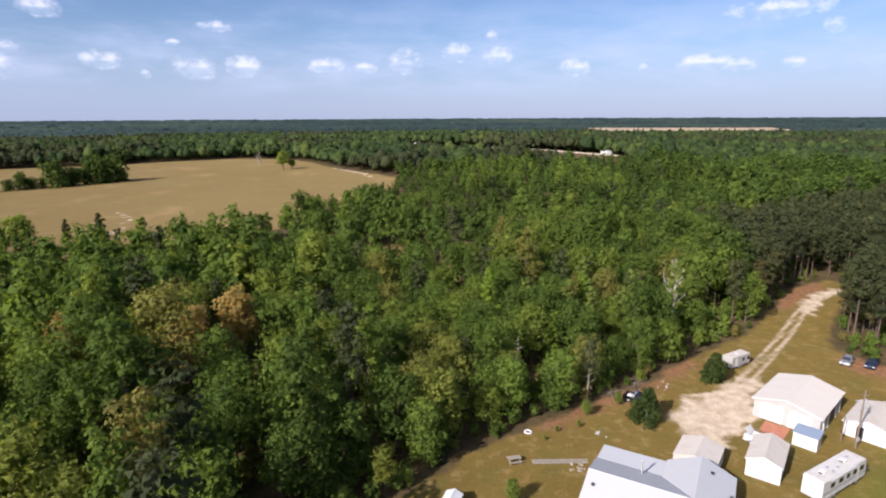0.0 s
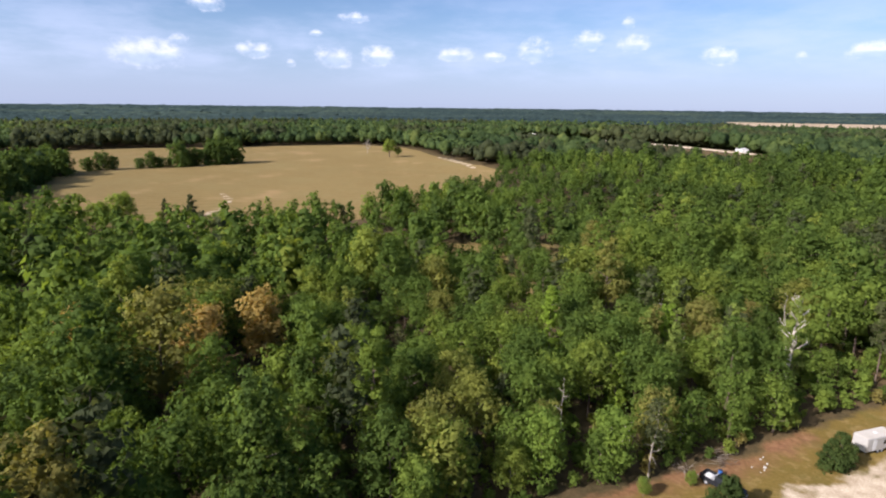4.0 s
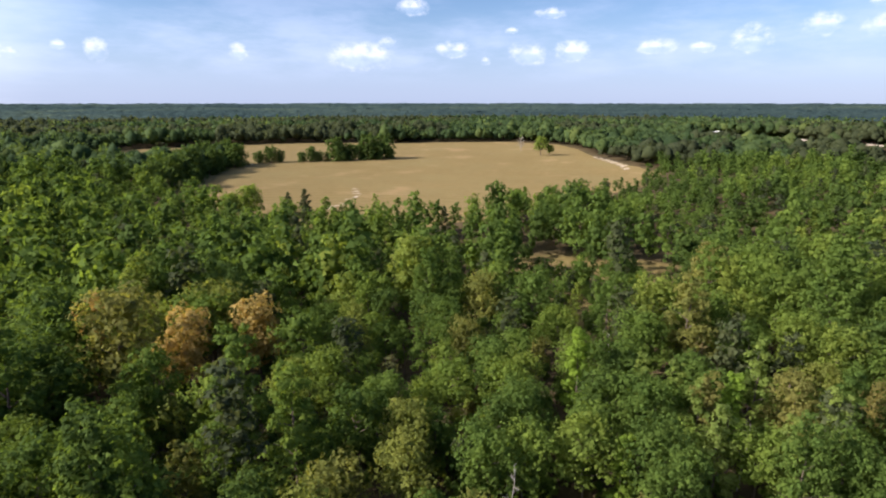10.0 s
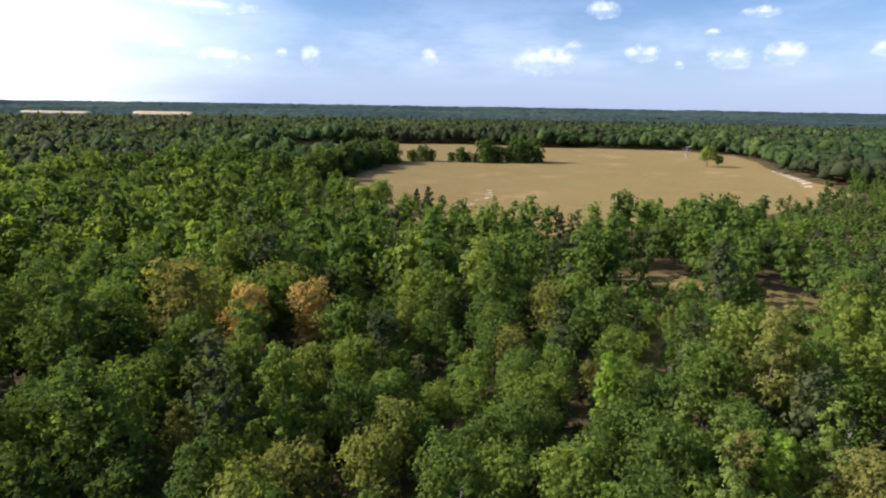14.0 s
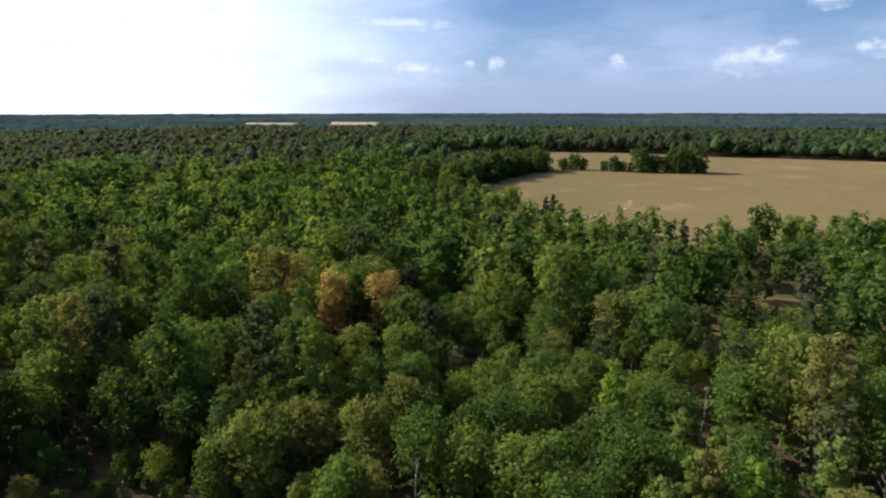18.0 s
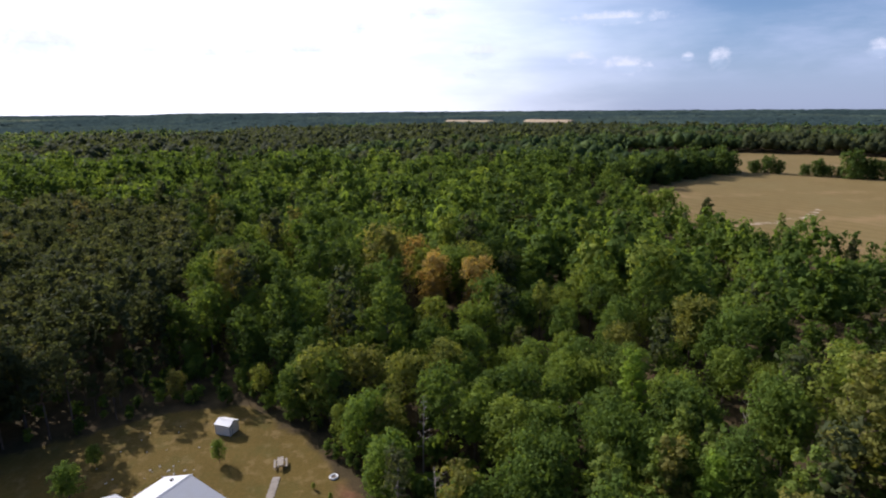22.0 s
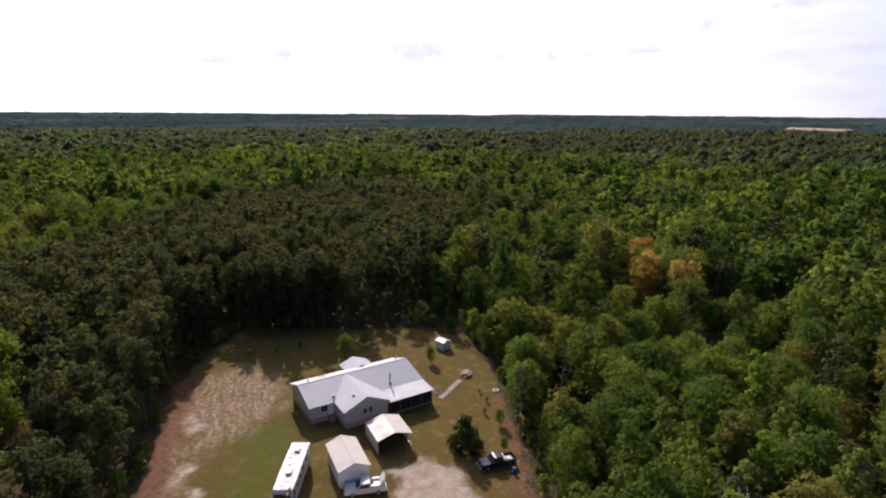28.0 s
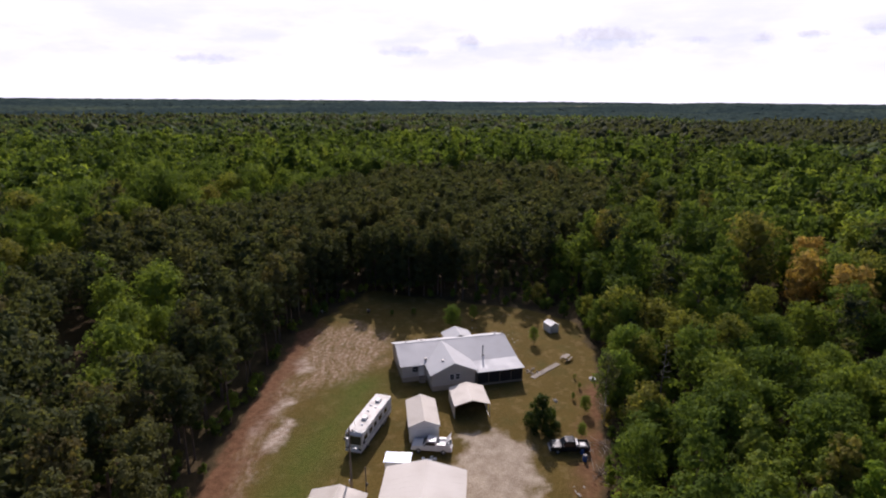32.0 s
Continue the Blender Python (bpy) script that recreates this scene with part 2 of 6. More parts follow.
M_HAZED = leaf_material("hazed_distant_leaves", HAZED, "tint")
M_PINE = leaf_material("pine_needles", PINE, "object")
M_PINE_S = leaf_material("pine_needles_wood", PINE, "tint")
M_RUST = leaf_material("rusty_leaves", [(0.0, (0.36, 0.285, 0.100)), (1.0, (0.40, 0.280, 0.105))], "object")
M_LIME = leaf_material("bright_leaves", [(0.0, (0.175, 0.265, 0.036)), (1.0, (0.20, 0.28, 0.042))], "object")
M_SILVER = leaf_material("pale_leaves", [(0.0, (0.16, 0.215, 0.05)), (1.0, (0.185, 0.235, 0.058))], "object")
M_OAK = leaf_material("oak_leaves", [(0.0, (0.14, 0.21, 0.040)), (1.0, (0.18, 0.235, 0.048))], "object")
M_HEDGE = leaf_material("hedge_leaves", [(0.0, (0.066, 0.104, 0.028)), (1.0, (0.092, 0.135, 0.034))], "object")
M_BUSH = leaf_material("cedar_leaves", [(0.0, (0.056, 0.086, 0.026)), (1.0, (0.07, 0.100, 0.030))], "object")
M_BARK = worn("bark", (0.12, 0.085, 0.06), 0.9, 0, 3.0, 0.4, (0.05, 0.035, 0.025), 0.5, 0.6, 12)
M_DEADWOOD = worn("bleached_dead_wood", (0.48, 0.43, 0.36), 0.85, 0, 3.0, 0.25, (0.22, 0.18, 0.13), 0.4, 0.4, 14)

# ---- ground ----
KNOTS = ((-500, 0.0), (90, 0.0), (200, -3.5), (300, 2.0), (480, 6.0), (9000, 6.0))

ROAD = [(150, 522), (96, 583), (8, 665), (-42, 700)]


def height(x, y):
    v = -0.45 * np.asarray(x, float) + 0.89 * np.asarray(y, float)
    rise = along_distance(x, y, ROAD, 0.0) / 38.0           # the road runs on a low rise
    return np.interp(v, [k[0] for k in KNOTS], [k[1] for k in KNOTS]) + 9.0 * np.exp(-rise * rise)


def inside_distance(px, py, poly):
    """Signed distance in metres from points to a polygon's edge, positive inside."""
    px, py = np.asarray(px, float), np.asarray(py, float)
    d, ins = np.full(px.shape, 1e9), np.zeros(px.shape, bool)
    n = len(poly)
    for i in range(n):
        (ax, ay), (bx, by) = poly[i], poly[(i + 1) % n]
        ex, ey = bx - ax, by - ay
        t = np.clip(((px - ax) * ex + (py - ay) * ey) / (ex * ex + ey * ey), 0, 1)
        d = np.minimum(d, np.hypot(px - ax - t * ex, py - ay - t * ey))
        if ay != by:
            ins ^= ((ay > py) != (by > py)) & (px < ex * (py - ay) / ey + ax)
    return np.where(ins, d, -d)


def along_distance(px, py, line, half):
    """Positive within half metres of a line of (x, y)."""
    d = np.full(np.shape(px), 1e9)
    for (ax, ay), (bx, by) in zip(line, line[1:]):
        ex, ey = bx - ax, by - ay
        t = np.clip(((px - ax) * ex + (py - ay) * ey) / (ex * ex + ey * ey), 0, 1)
        d = np.minimum(d, np.hypot(px - ax - t * ex, py - ay - t * ey))
    return half - d


YARD = [(-10, 64), (0.5, 75), (13, 82.5), (21, 89), (32, 95), (45, 106), (66, 121), (83, 140), (97, 156), (112, 164), (116, 158), (98, 138),
        (88, 126), (79, 113), (82, 104), (100, 102), (104, 92), (84, 80), (73, 64), (62, 52), (49, 39), (37, 27), (26, 22), (10, 16),
        (6, 26), (-2, 40), (-9, 52)]
FIELD = [(-244, 215), (-196, 206), (-140, 196), (-88, 228), (-50, 300), (-34, 370), (-36, 418), (-60, 444), (-94, 474), (-127, 535), (-165, 585),
         (-218, 595), (-274, 556), (-319, 507), (-350, 500), (-396, 466), (-442, 400), (-470, 330), (-455, 270), (-400, 250), (-345, 268), (-322, 296), (-302, 312), (-270, 257)]
CLEARINGS = [[(-37, 210), (-29, 217), (-19, 201), (-18, 192), (-27, 190)], [(-9, 218), (-1, 225), (7, 207), (8, 196), (-1, 197)],
             [(150, 520), (60, 612), (-45, 700), (-48, 708), (66, 622), (156, 530)]]
FAR_FIELDS = [[(330, 1330), (720, 1280), (640, 1060), (300, 1090)], [(-1400, 395), (-1300, 485), (-1080, 410), (-1150, 335)], [(-1420, 190), (-1320, 290), (-1180, 258), (-1260, 172)]]
DRIVE = [(46, 84), (49.5, 94), (55.5, 100.5), (64, 109.5), (74, 120.5), (86, 134.5), (95, 143.5), (104.5, 151), (150, 172)]
PINE_WOODS = [[(-15, 46), (-97, 20), (-125, 8), (-165, -55), (-88, -92), (-10, -62), (52, -46), (76, -12), (100, 45), (110, 90), (84, 80), (73, 62),
               (49, 36), (26, 18), (6, 12), (6, 28), (-4, 42)],
              [(72, 128), (92, 213), (170, 258), (270, 300), (270, 120), (150, 60), (105, 80), (84, 104), (90, 125), (118, 160), (100, 158), (84, 141)],
              [(-300, -110), (-480, -40), (-520, 80), (-550, 190), (-545, 338), (-690, 385), (-1090, 500), (-1110, 180), (-900, -115), (-728, -224), (-690, -340), (-500, -300)]]


def grid_axis(fine, mid, far):
    a = list(np.arange(fine[0], fine[1], 1.2))
    b = [v for v in np.arange(mid[0], mid[1], 5.0) if v < fine[0] - 1 or v > fine[1]]
    up, dn, s = [mid[1]], [mid[0]], 12.0
    while up[-1] < far:
        up.append(up[-1] + s)
        dn.append(dn[-1] - s)
        s *= 1.25
    return np.array(sorted(set(a) | set(b) | set(up) | set(dn[1:])))


def ground_material():
    m, N, L, p = material("ground", 0.95)
    pos = N("ShaderNodeNewGeometry").outputs["Position"]

    def zone(attr, wobble, scale, soft):
        a = N("ShaderNodeAttribute")
        a.attribute_name = attr
        n = noise_tex(N, L, scale, 5, pos)
        d = calc(N, L, "ADD", a.outputs["Fac"], calc(N, L, "MULTIPLY", calc(N, L, "SUBTRACT", n.outputs[0], 0.5), wobble))
        r = N("ShaderNodeMapRange")
        r.interpolation_type = "SMOOTHSTEP"
        for i, v in enumerate((-soft, soft), 1):
            r.inputs[i].default_value = v
        L(d, r.inputs[0])
        return r.outputs[0]

    def blend(stops, scale, detail=5):
        n = noise_tex(N, L, scale, detail, pos, 0.65)
        r = ramp(N, stops)
        L(n.outputs[0], r.inputs[0])
        return r.outputs[0]
    def streaks(lo, hi):
        turn = N("ShaderNodeMapping")
        turn.vector_type = "TEXTURE"
        turn.inputs["Rotation"].default_value = (0, 0, radians(50))
        turn.inputs["Scale"].default_value = (4.0, 0.75, 1.0)
        bent = N("ShaderNodeVectorMath")
        sway = noise_tex(N, L, 0.08, 2, pos)
        grow = N("ShaderNodeVectorMath")
        grow.operation = "SCALE"
        grow.inputs["Scale"].default_value = 7.0
        L(sway.outputs["Color"], grow.inputs[0])
        L(pos, bent.inputs[0])
        L(grow.outputs[0], bent.inputs[1])
        L(bent.outputs[0], turn.inputs["Vector"])
        n = noise_tex(N, L, 1.0, 8, turn.outputs[0], 0.72)
        r = ramp(N, [(lo, (0.12, 0.12, 0.12)), (hi, (1, 1, 1))])
        L(n.outputs[0], r.inputs[0])
        return r.outputs[0]
    floor = mixer(N, L, 0.5, blend([(0.3, (0.045, 0.03, 0.018)), (0.7, (0.16, 0.095, 0.055))], 0.15), blend([(0.3, (0.03, 0.036, 0.012)), (0.7, (0.085, 0.078, 0.034))], 1.8))
    dry = mixer(N, L, 0.5, blend([(0.25, (0.110, 0.078, 0.018)), (0.75, (0.200, 0.137, 0.036))], 0.12), blend([(0.3, (0.092, 0.075, 0.019)), (0.7, (0.188, 0.128, 0.040))], 2.2))
    dry = mixer(N, L, calc(N, L, "MULTIPLY", blend([(0.52, (0, 0, 0)), (0.66, (1, 1, 1))], 0.45, 8), 0.5), dry, (0.285, 0.200, 0.090))
    dry = mixer(N, L, calc(N, L, "MULTIPLY", blend([(0.5, (0, 0, 0)), (0.68, (1, 1, 1))], 0.20, 6), 0.6), dry, (0.100, 0.095, 0.026))
    green = blend([(0.3, (0.075, 0.105, 0.016)), (0.7, (0.135, 0.140, 0.028))], 1.4)
    grass = mixer(N, L, zone("lush", 8, 0.15, 5.0), dry, green)
    grass = mixer(N, L, calc(N, L, "MULTIPLY", zone("bare", 9, 0.22, 3.0), streaks(0.40, 0.68)), grass, blend([(0.35, (0.27, 0.165, 0.100)), (0.5, (0.43, 0.30, 0.205)), (0.66, (0.68, 0.55, 0.45))], 1.3, 8))
    grass = mixer(N, L, zone("pale", 5, 0.4, 1.2), grass, blend([(0.35, (0.34, 0.24, 0.16)), (0.62, (0.66, 0.55, 0.45))], 0.9, 8))
    grass = mixer(N, L, zone("rim", 7, 0.25, 2.5), grass, blend([(0.3, (0.125, 0.062, 0.030)), (0.7, (0.27, 0.145, 0.080))], 0.9, 7))
    tan = mixer(N, L, 0.5, blend([(0.3, (0.148, 0.111, 0.041)), (0.7, (0.212, 0.154, 0.060))], 0.012), blend([(0.3, (0.148, 0.110, 0.044)), (0.7, (0.212, 0.154, 0.062))], 0.25))
    wave = N("ShaderNodeTexWave")
    wave.inputs["Scale"].default_value, wave.inputs["Distortion"].default_value, wave.inputs["Detail"].default_value = 0.05, 2.5, 2
    turn = N("ShaderNodeMapping")
    turn.inputs["Rotation"].default_value = (0, 0, radians(62))
    L(pos, turn.inputs["Vector"])
    L(turn.outputs[0], wave.inputs["Vector"])
    tan = mixer(N, L, calc(N, L, "MULTIPLY", wave.outputs["Fac"], 0.28), tan, (0.29, 0.20, 0.085))
    sand = mixer(N, L, 0.5, blend([(0.3, (0.22, 0.15, 0.085)), (0.5, (0.43, 0.34, 0.235)), (0.66, (0.62, 0.52, 0.39))], 0.5, 9), blend([(0.3, (0.34, 0.27, 0.18)), (0.7, (0.58, 0.50, 0.41))], 4.0))
    tan = mixer(N, L, calc(N, L, "MULTIPLY", blend([(0.45, (0, 0, 0)), (0.7, (1, 1, 1))], 0.022, 4), 0.55), tan, (0.21, 0.165, 0.07))
    tan = mixer(N, L, calc(N, L, "MULTIPLY", blend([(0.55, (0, 0, 0)), (0.75, (1, 1, 1))], 0.03, 6), 0.5), tan, (0.38, 0.25, 0.13))
    straw = blend([(0.3, (0.12, 0.092, 0.034)), (0.55, (0.19, 0.145, 0.055)), (0.75, (0.13, 0.125, 0.036))], 0.12, 6)
    c = mixer(N, L, zone("glade", 14, 0.06, 5.0), floor, straw)
    c = mixer(N, L, zone("grass", 5, 0.25, 0.8), c, grass)
    c = mixer(N, L, zone("field", 9, 0.06, 1.5), c, tan)
    c = mixer(N, L, calc(N, L, "MULTIPLY", zone("track", 0.9, 0.7, 0.35), 0.8), c, sand)
    c = mixer(N, L, zone("sand", 9.0, 0.3, 1.2), c, sand)
    L(c, p.inputs["Base Color"])
    b = N("ShaderNodeBump")
    b.inputs["Strength"].default_value, b.inputs["Distance"].default_value = 0.9, 0.2
    n = noise_tex(N, L, 3.0, 6, pos, 0.7)
    L(n.outputs[0], b.inputs["Height"])
    L(b.outputs[0], p.inputs["Normal"])
    p.inputs["Specular IOR Level"].default_value = 0.05
    if "Diffuse Roughness" in p.inputs:
        p.inputs["Diffuse Roughness"].default_value = 0.25
    return m


M_GROUND = ground_material()


def zones(x, y):
    """Signed distances, in metres, to the kinds of ground."""
    z = {"grass": inside_distance(x, y, YARD)}
    for c in CLEARINGS:
        z["grass"] = np.maximum(z["grass"], inside_distance(x, y, c))
    z["field"] = np.maximum.reduce([inside_distance(x, y, f) for f in [FIELD] + CLEARINGS[:2]])
    for f in FAR_FIELDS:
        z["field"] = np.maximum(z["field"], inside_distance(x, y, f))
    tracks = np.full(np.shape(x), -1e3)
    for off in (-0.95, 0.95):
        line = [(px + off * 0.7, py - off * 0.7) for px, py in DRIVE]
        tracks = np.maximum(tracks, along_distance(x, y, line, 0.4))
    pad = inside_distance(x, y, [(34, 79.5), (39.5, 77), (44, 80.5), (50, 86.5), (52, 93), (57, 99), (53, 99), (46, 94), (40, 91), (35, 86)])
    far_end = inside_distance(x, y, [(86, 134.5), (88, 133.5), (98, 145), (108, 151), (107, 154), (97, 148), (90, 141)])
    rim_sand = along_distance(x, y, [(-98, 482), (-86, 468), (-66, 442), (-60, 425)], 2.2)
    field_path = along_distance(x, y, [(-166, 275), (-152, 262), (-146, 240), (-140, 215)], 1.0)
    road = along_distance(x, y, ROAD, 7)
    z["sand"] = np.maximum.reduce([pad, far_end, rim_sand, field_path, road])
    z["track"] = tracks
    z["glade"] = inside_distance(x, y, [(-46, 214), (-30, 226), (2, 234), (14, 210), (20, 160), (4, 150), (-14, 152), (-30, 186)])
    z["lush"] = inside_distance(x, y, [(36.5, 54), (41, 51.5), (46, 54), (52, 59), (60, 63), (67, 70), (64, 74), (56, 68.5), (50, 63), (40, 58)])
    z["pale"] = np.maximum.reduce([along_distance(x, y, [(46, 38), (45, 42)], 1.6), along_distance(x, y, [(61, 60.3), (56.5, 56.5)], 0.9), along_distance(x, y, [(53, 50.5), (58, 52.5), (62, 55.5)], 0.9)])
    z["bare"] = np.maximum(inside_distance(x, y, [(40, 29.5), (26, 31), (25, 41), (32, 50), (44, 50.5), (51, 49), (48, 42)]), along_distance(x, y, [(50, 42), (60, 52), (66, 60), (76, 70)], 3.0))
    z["rim"] = np.maximum(along_distance(x, y, [(36, 26), (49, 38.5), (62, 52), (73, 65), (86, 80)], 3.6),
                          np.maximum(along_distance(x, y, [(14, 83), (22, 89), (33, 94.5), (45, 105)], 1.6),
                                     np.maximum(along_distance(x, y, [(82, 104), (104, 100)], 5.5), along_distance(x, y, [(104, 158), (84, 140)], 2.5))))
    return z


def build_ground():
    xs, ys = grid_axis((-16, 122), (-480, 270), 5200), grid_axis((12, 170), (-160, 720), 5200)
    X, Y = np.meshgrid(xs, ys)
    Z = height(X, Y)
    bump = np.array([noise.noise(Vector((x * 0.06, y * 0.06, 0.3))) for x, y in zip(X.ravel(), Y.ravel())]).reshape(X.shape)
    Z = Z + 0.12 * bump
    nx, ny = len(xs), len(ys)
    idx = np.arange(nx * ny).reshape(ny, nx)
    quads = np.stack([idx[:-1, :-1], idx[:-1, 1:], idx[1:, 1:], idx[1:, :-1]], -1).reshape(-1, 4)
    co = np.stack([X, Y, Z], -1).reshape(-1, 3)
    zs = zones(X.ravel(), Y.ravel())
    cx, cy = co[quads].mean(1)[:, 0], co[quads].mean(1)[:, 1]
    cz = zones(cx, cy)
    kind = np.zeros(len(quads), int)
    kind[cz["grass"] > -1] = 1
    kind[(cz["field"] > 0) & ((cx < -40) | (cy > 230))] = 2
    kind[(np.maximum(cz["sand"], cz["track"]) > 0) & (cx > -40) & (cy < 200)] = 3
    for k, (name, label, cat) in enumerate((("ground", "brown leaf-littered forest floor running to the horizon", "ground"),
                                             ("lawn", "dry tan and green mown grass of the yard and clearings", "lawn"),
                                             ("field", "bare tan ploughed farm field ringed by woods", "field"),
                                             ("driveway", "pale sandy driveway with two worn wheel tracks", "driveway"))):
        q = quads[kind == k]
        used, inv = np.unique(q, return_inverse=True)
        me = quad_mesh(name, co[used], inv.reshape(-1, 4))
        for key, val in zs.items():
            me.attributes.new(key, "FLOAT", "POINT").data.foreach_set("value", val[used].astype(np.float32))
        me.materials.append(M_GROUND)
        me.polygons.foreach_set("use_smooth", [True] * len(me.polygons))
        tagged(new(name, me), label, cat, kind="structure")


def quad_mesh(name, co, quads):
    me = bpy.data.meshes.new(name)
    co, quads = np.asarray(co, np.float32), np.asarray(quads, np.int32)
    me.vertices.add(len(co))
    me.vertices.foreach_set("co", co.ravel())
    k = quads.shape[1]
    me.loops.add(quads.size)
    me.loops.foreach_set("vertex_index", quads.ravel())
    me.polygons.add(len(quads))
    me.polygons.foreach_set("loop_start", np.arange(0, quads.size, k, dtype=np.int32))
    me.update(calc_edges=True)
    return me


build_ground()

# ---- woods ----
RNG = np.random.default_rng(7)


def unit(v):
    return v / np.maximum(np.linalg.norm(v, axis=-1, keepdims=True), 1e-9)


def leaf_cards(rng, centres, dirs, size, spread=0.75):
    """One three-cornered spray of leaves at each centre, facing roughly along dirs."""
    n = len(centres)
    nrm = unit(dirs + spread * rng.normal(size=(n, 3)))
    t = unit(np.cross(nrm, rng.normal(size=(n, 3))))
    b = np.cross(nrm, t)
    s = (size * rng.uniform(0.6, 1.35, (n, 1))) * 0.62
    asp = rng.uniform(0.5, 0.8, (n, 1))
    co = np.stack([centres + t * s, centres - t * s * 0.6 + b * s * asp, centres - t * s * 0.6 - b * s * asp], 1).reshape(-1, 3)
    return co, np.arange(3 * n).reshape(-1, 3)


ICO = None


def ico_lump(rng, centre, radius, squash=0.85, rough=0.18, sub=1):
    global ICO
    if ICO is None:
        ICO = {}
    if sub not in ICO:
        bm = bmesh.new()
        bmesh.ops.create_icosphere(bm, subdivisions=sub, radius=1)
        v = np.array([p.co[:] for p in bm.verts])
        f = np.array([[q.index for q in g.verts] + [g.verts[2].index] for g in bm.faces])
        bm.free()
        ICO[sub] = (v, f)
    v, f = ICO[sub]
    co = v * radius * (1 + rough * rng.normal(size=(len(v), 1)))
    co[:, 2] *= squash
    return co + centre, f[:, :3]


def crown_points(rng, tall, wide, base, blobs, shape):
    """Centres and sizes of the leaf masses of one crown."""
    c, r = [], []
    for i in range(blobs):
        f = (i + 0.5) / blobs
        if shape == "round":
            z = base + (tall - base) * (0.12 + 0.80 * f)
            ring = wide * math.sqrt(max(0.06, 1 - (2 * (0.12 + 0.80 * f) - 0.85) ** 2 / 1.35)) * 0.62
        elif shape == "tall":
            z = base + (tall - base) * (0.05 + 0.88 * f)
            ring = wide * (0.75 - 0.5 * f)
        else:
            z = base + (tall - base) * (0.08 + 0.86 * f)
            ring = wide * (0.85 - 0.72 * f)
        a = i * 2.4 + rng.uniform(-0.5, 0.5)
        rr = ring * math.sqrt(rng.uniform(0.08, 1.0))
        c.append((math.cos(a) * rr, math.sin(a) * rr, z))
        r.append(wide * rng.uniform(0.27, 0.46) * (1.0 if shape == "round" else 0.85 - 0.3 * f) * (12.0 / max(8, blobs)) ** 0.25)
    return np.array(c), np.array(r)


def crown(seed, tall=13, wide=3.8, base=3.5, blobs=11, leaves=1000, size=0.62, shape="round", core=True, flat=0.85, tuft=3):
    """Tufts of leaves on the skin of several masses, with a dark core. Returns corners and quads, core corners and triangles."""
    rng = np.random.default_rng(seed)
    c, r = crown_points(rng, tall, wide, base, blobs, shape)
    w = r ** 2 / (r ** 2).sum()
    nt = max(1, leaves // tuft)
    pick = rng.choice(len(c), nt, p=w)
    d = unit(rng.normal(size=(nt, 3)))
    d[:, 2] = np.where(d[:, 2] < -0.4, -d[:, 2], d[:, 2])
    lump = 1 + 0.10 * np.sin(d[:, 0] * 7 + pick * 1.3) + 0.10 * np.sin(d[:, 1] * 8 + 2 * pick) + 0.08 * np.sin(d[:, 2] * 9 + pick)
    tc = c[pick] + d * (r[pick] * lump * np.where(rng.random(nt) < 0.25, rng.uniform(0.4, 0.8, nt), rng.uniform(0.84, 1.08, nt)))[:, None] * np.array((1, 1, flat))
    which = np.repeat(np.arange(nt), tuft)
    off = unit(rng.normal(size=(len(which), 3)))
    pos = tc[which] + off * (size * 0.75 * rng.uniform(0.3, 1.1, len(which)))[:, None]
    co, q = leaf_cards(rng, pos, d[which] + 0.25 * off + np.array((0, 0, 0.25)), size, 0.36)
    cc, cf, n = [], [], 0
    if core:
        k = max(1, len(c) // 4)
        for cen, rad in list(zip(c, r))[1::k]:
            v, f = ico_lump(rng, cen * np.array((0.45, 0.45, 0.94)), rad * 0.62, flat, 0.3)
            cc.append(v)
            cf.append(f + n)
            n += len(v)
    return co, q, (np.concatenate(cc) if cc else np.zeros((0, 3))), (np.concatenate(cf) if cf else np.zeros((0, 3), int))


def mixed_mesh(name, co4, q, co3, t, mat):
    """A mesh of leaves and cores."""
    me = bpy.data.meshes.new(name)
    co = np.concatenate([co4, co3]).astype(np.float32)
    loops = np.concatenate([q.ravel(), (t + len(co4)).ravel()]).astype(np.int32)
    k = q.shape[1]
    starts = np.concatenate([np.arange(len(q)) * k, len(q) * k + np.arange(len(t)) * 3]).astype(np.int32)
    me.vertices.add(len(co))
    me.vertices.foreach_set("co", co.ravel())
    me.loops.add(len(loops))
    me.loops.foreach_set("vertex_index", loops)
    me.polygons.add(len(starts))
    me.polygons.foreach_set("loop_start", starts)
    me.update(calc_edges=True)
    me.materials.append(mat)
    return me


def limb(bm, a, b, ra, rb, sides=6):
    """A tapered limb from a to b."""
    a, b = Vector(a), Vector(b)
    q = (b - a).to_track_quat("Z", "Y")
    rings = [[bm.verts.new(p + q @ Vector((r * math.cos(k * math.tau / sides), r * math.sin(k * math.tau / sides), 0))) for k in range(sides)]
             for p, r in ((a, ra), (b, rb))]
    for k in range(sides):
        bm.faces.new((rings[0][k], rings[0][(k + 1) % sides], rings[1][(k + 1) % sides], rings[1][k]))
    bm.faces.new(rings[1])
    return b


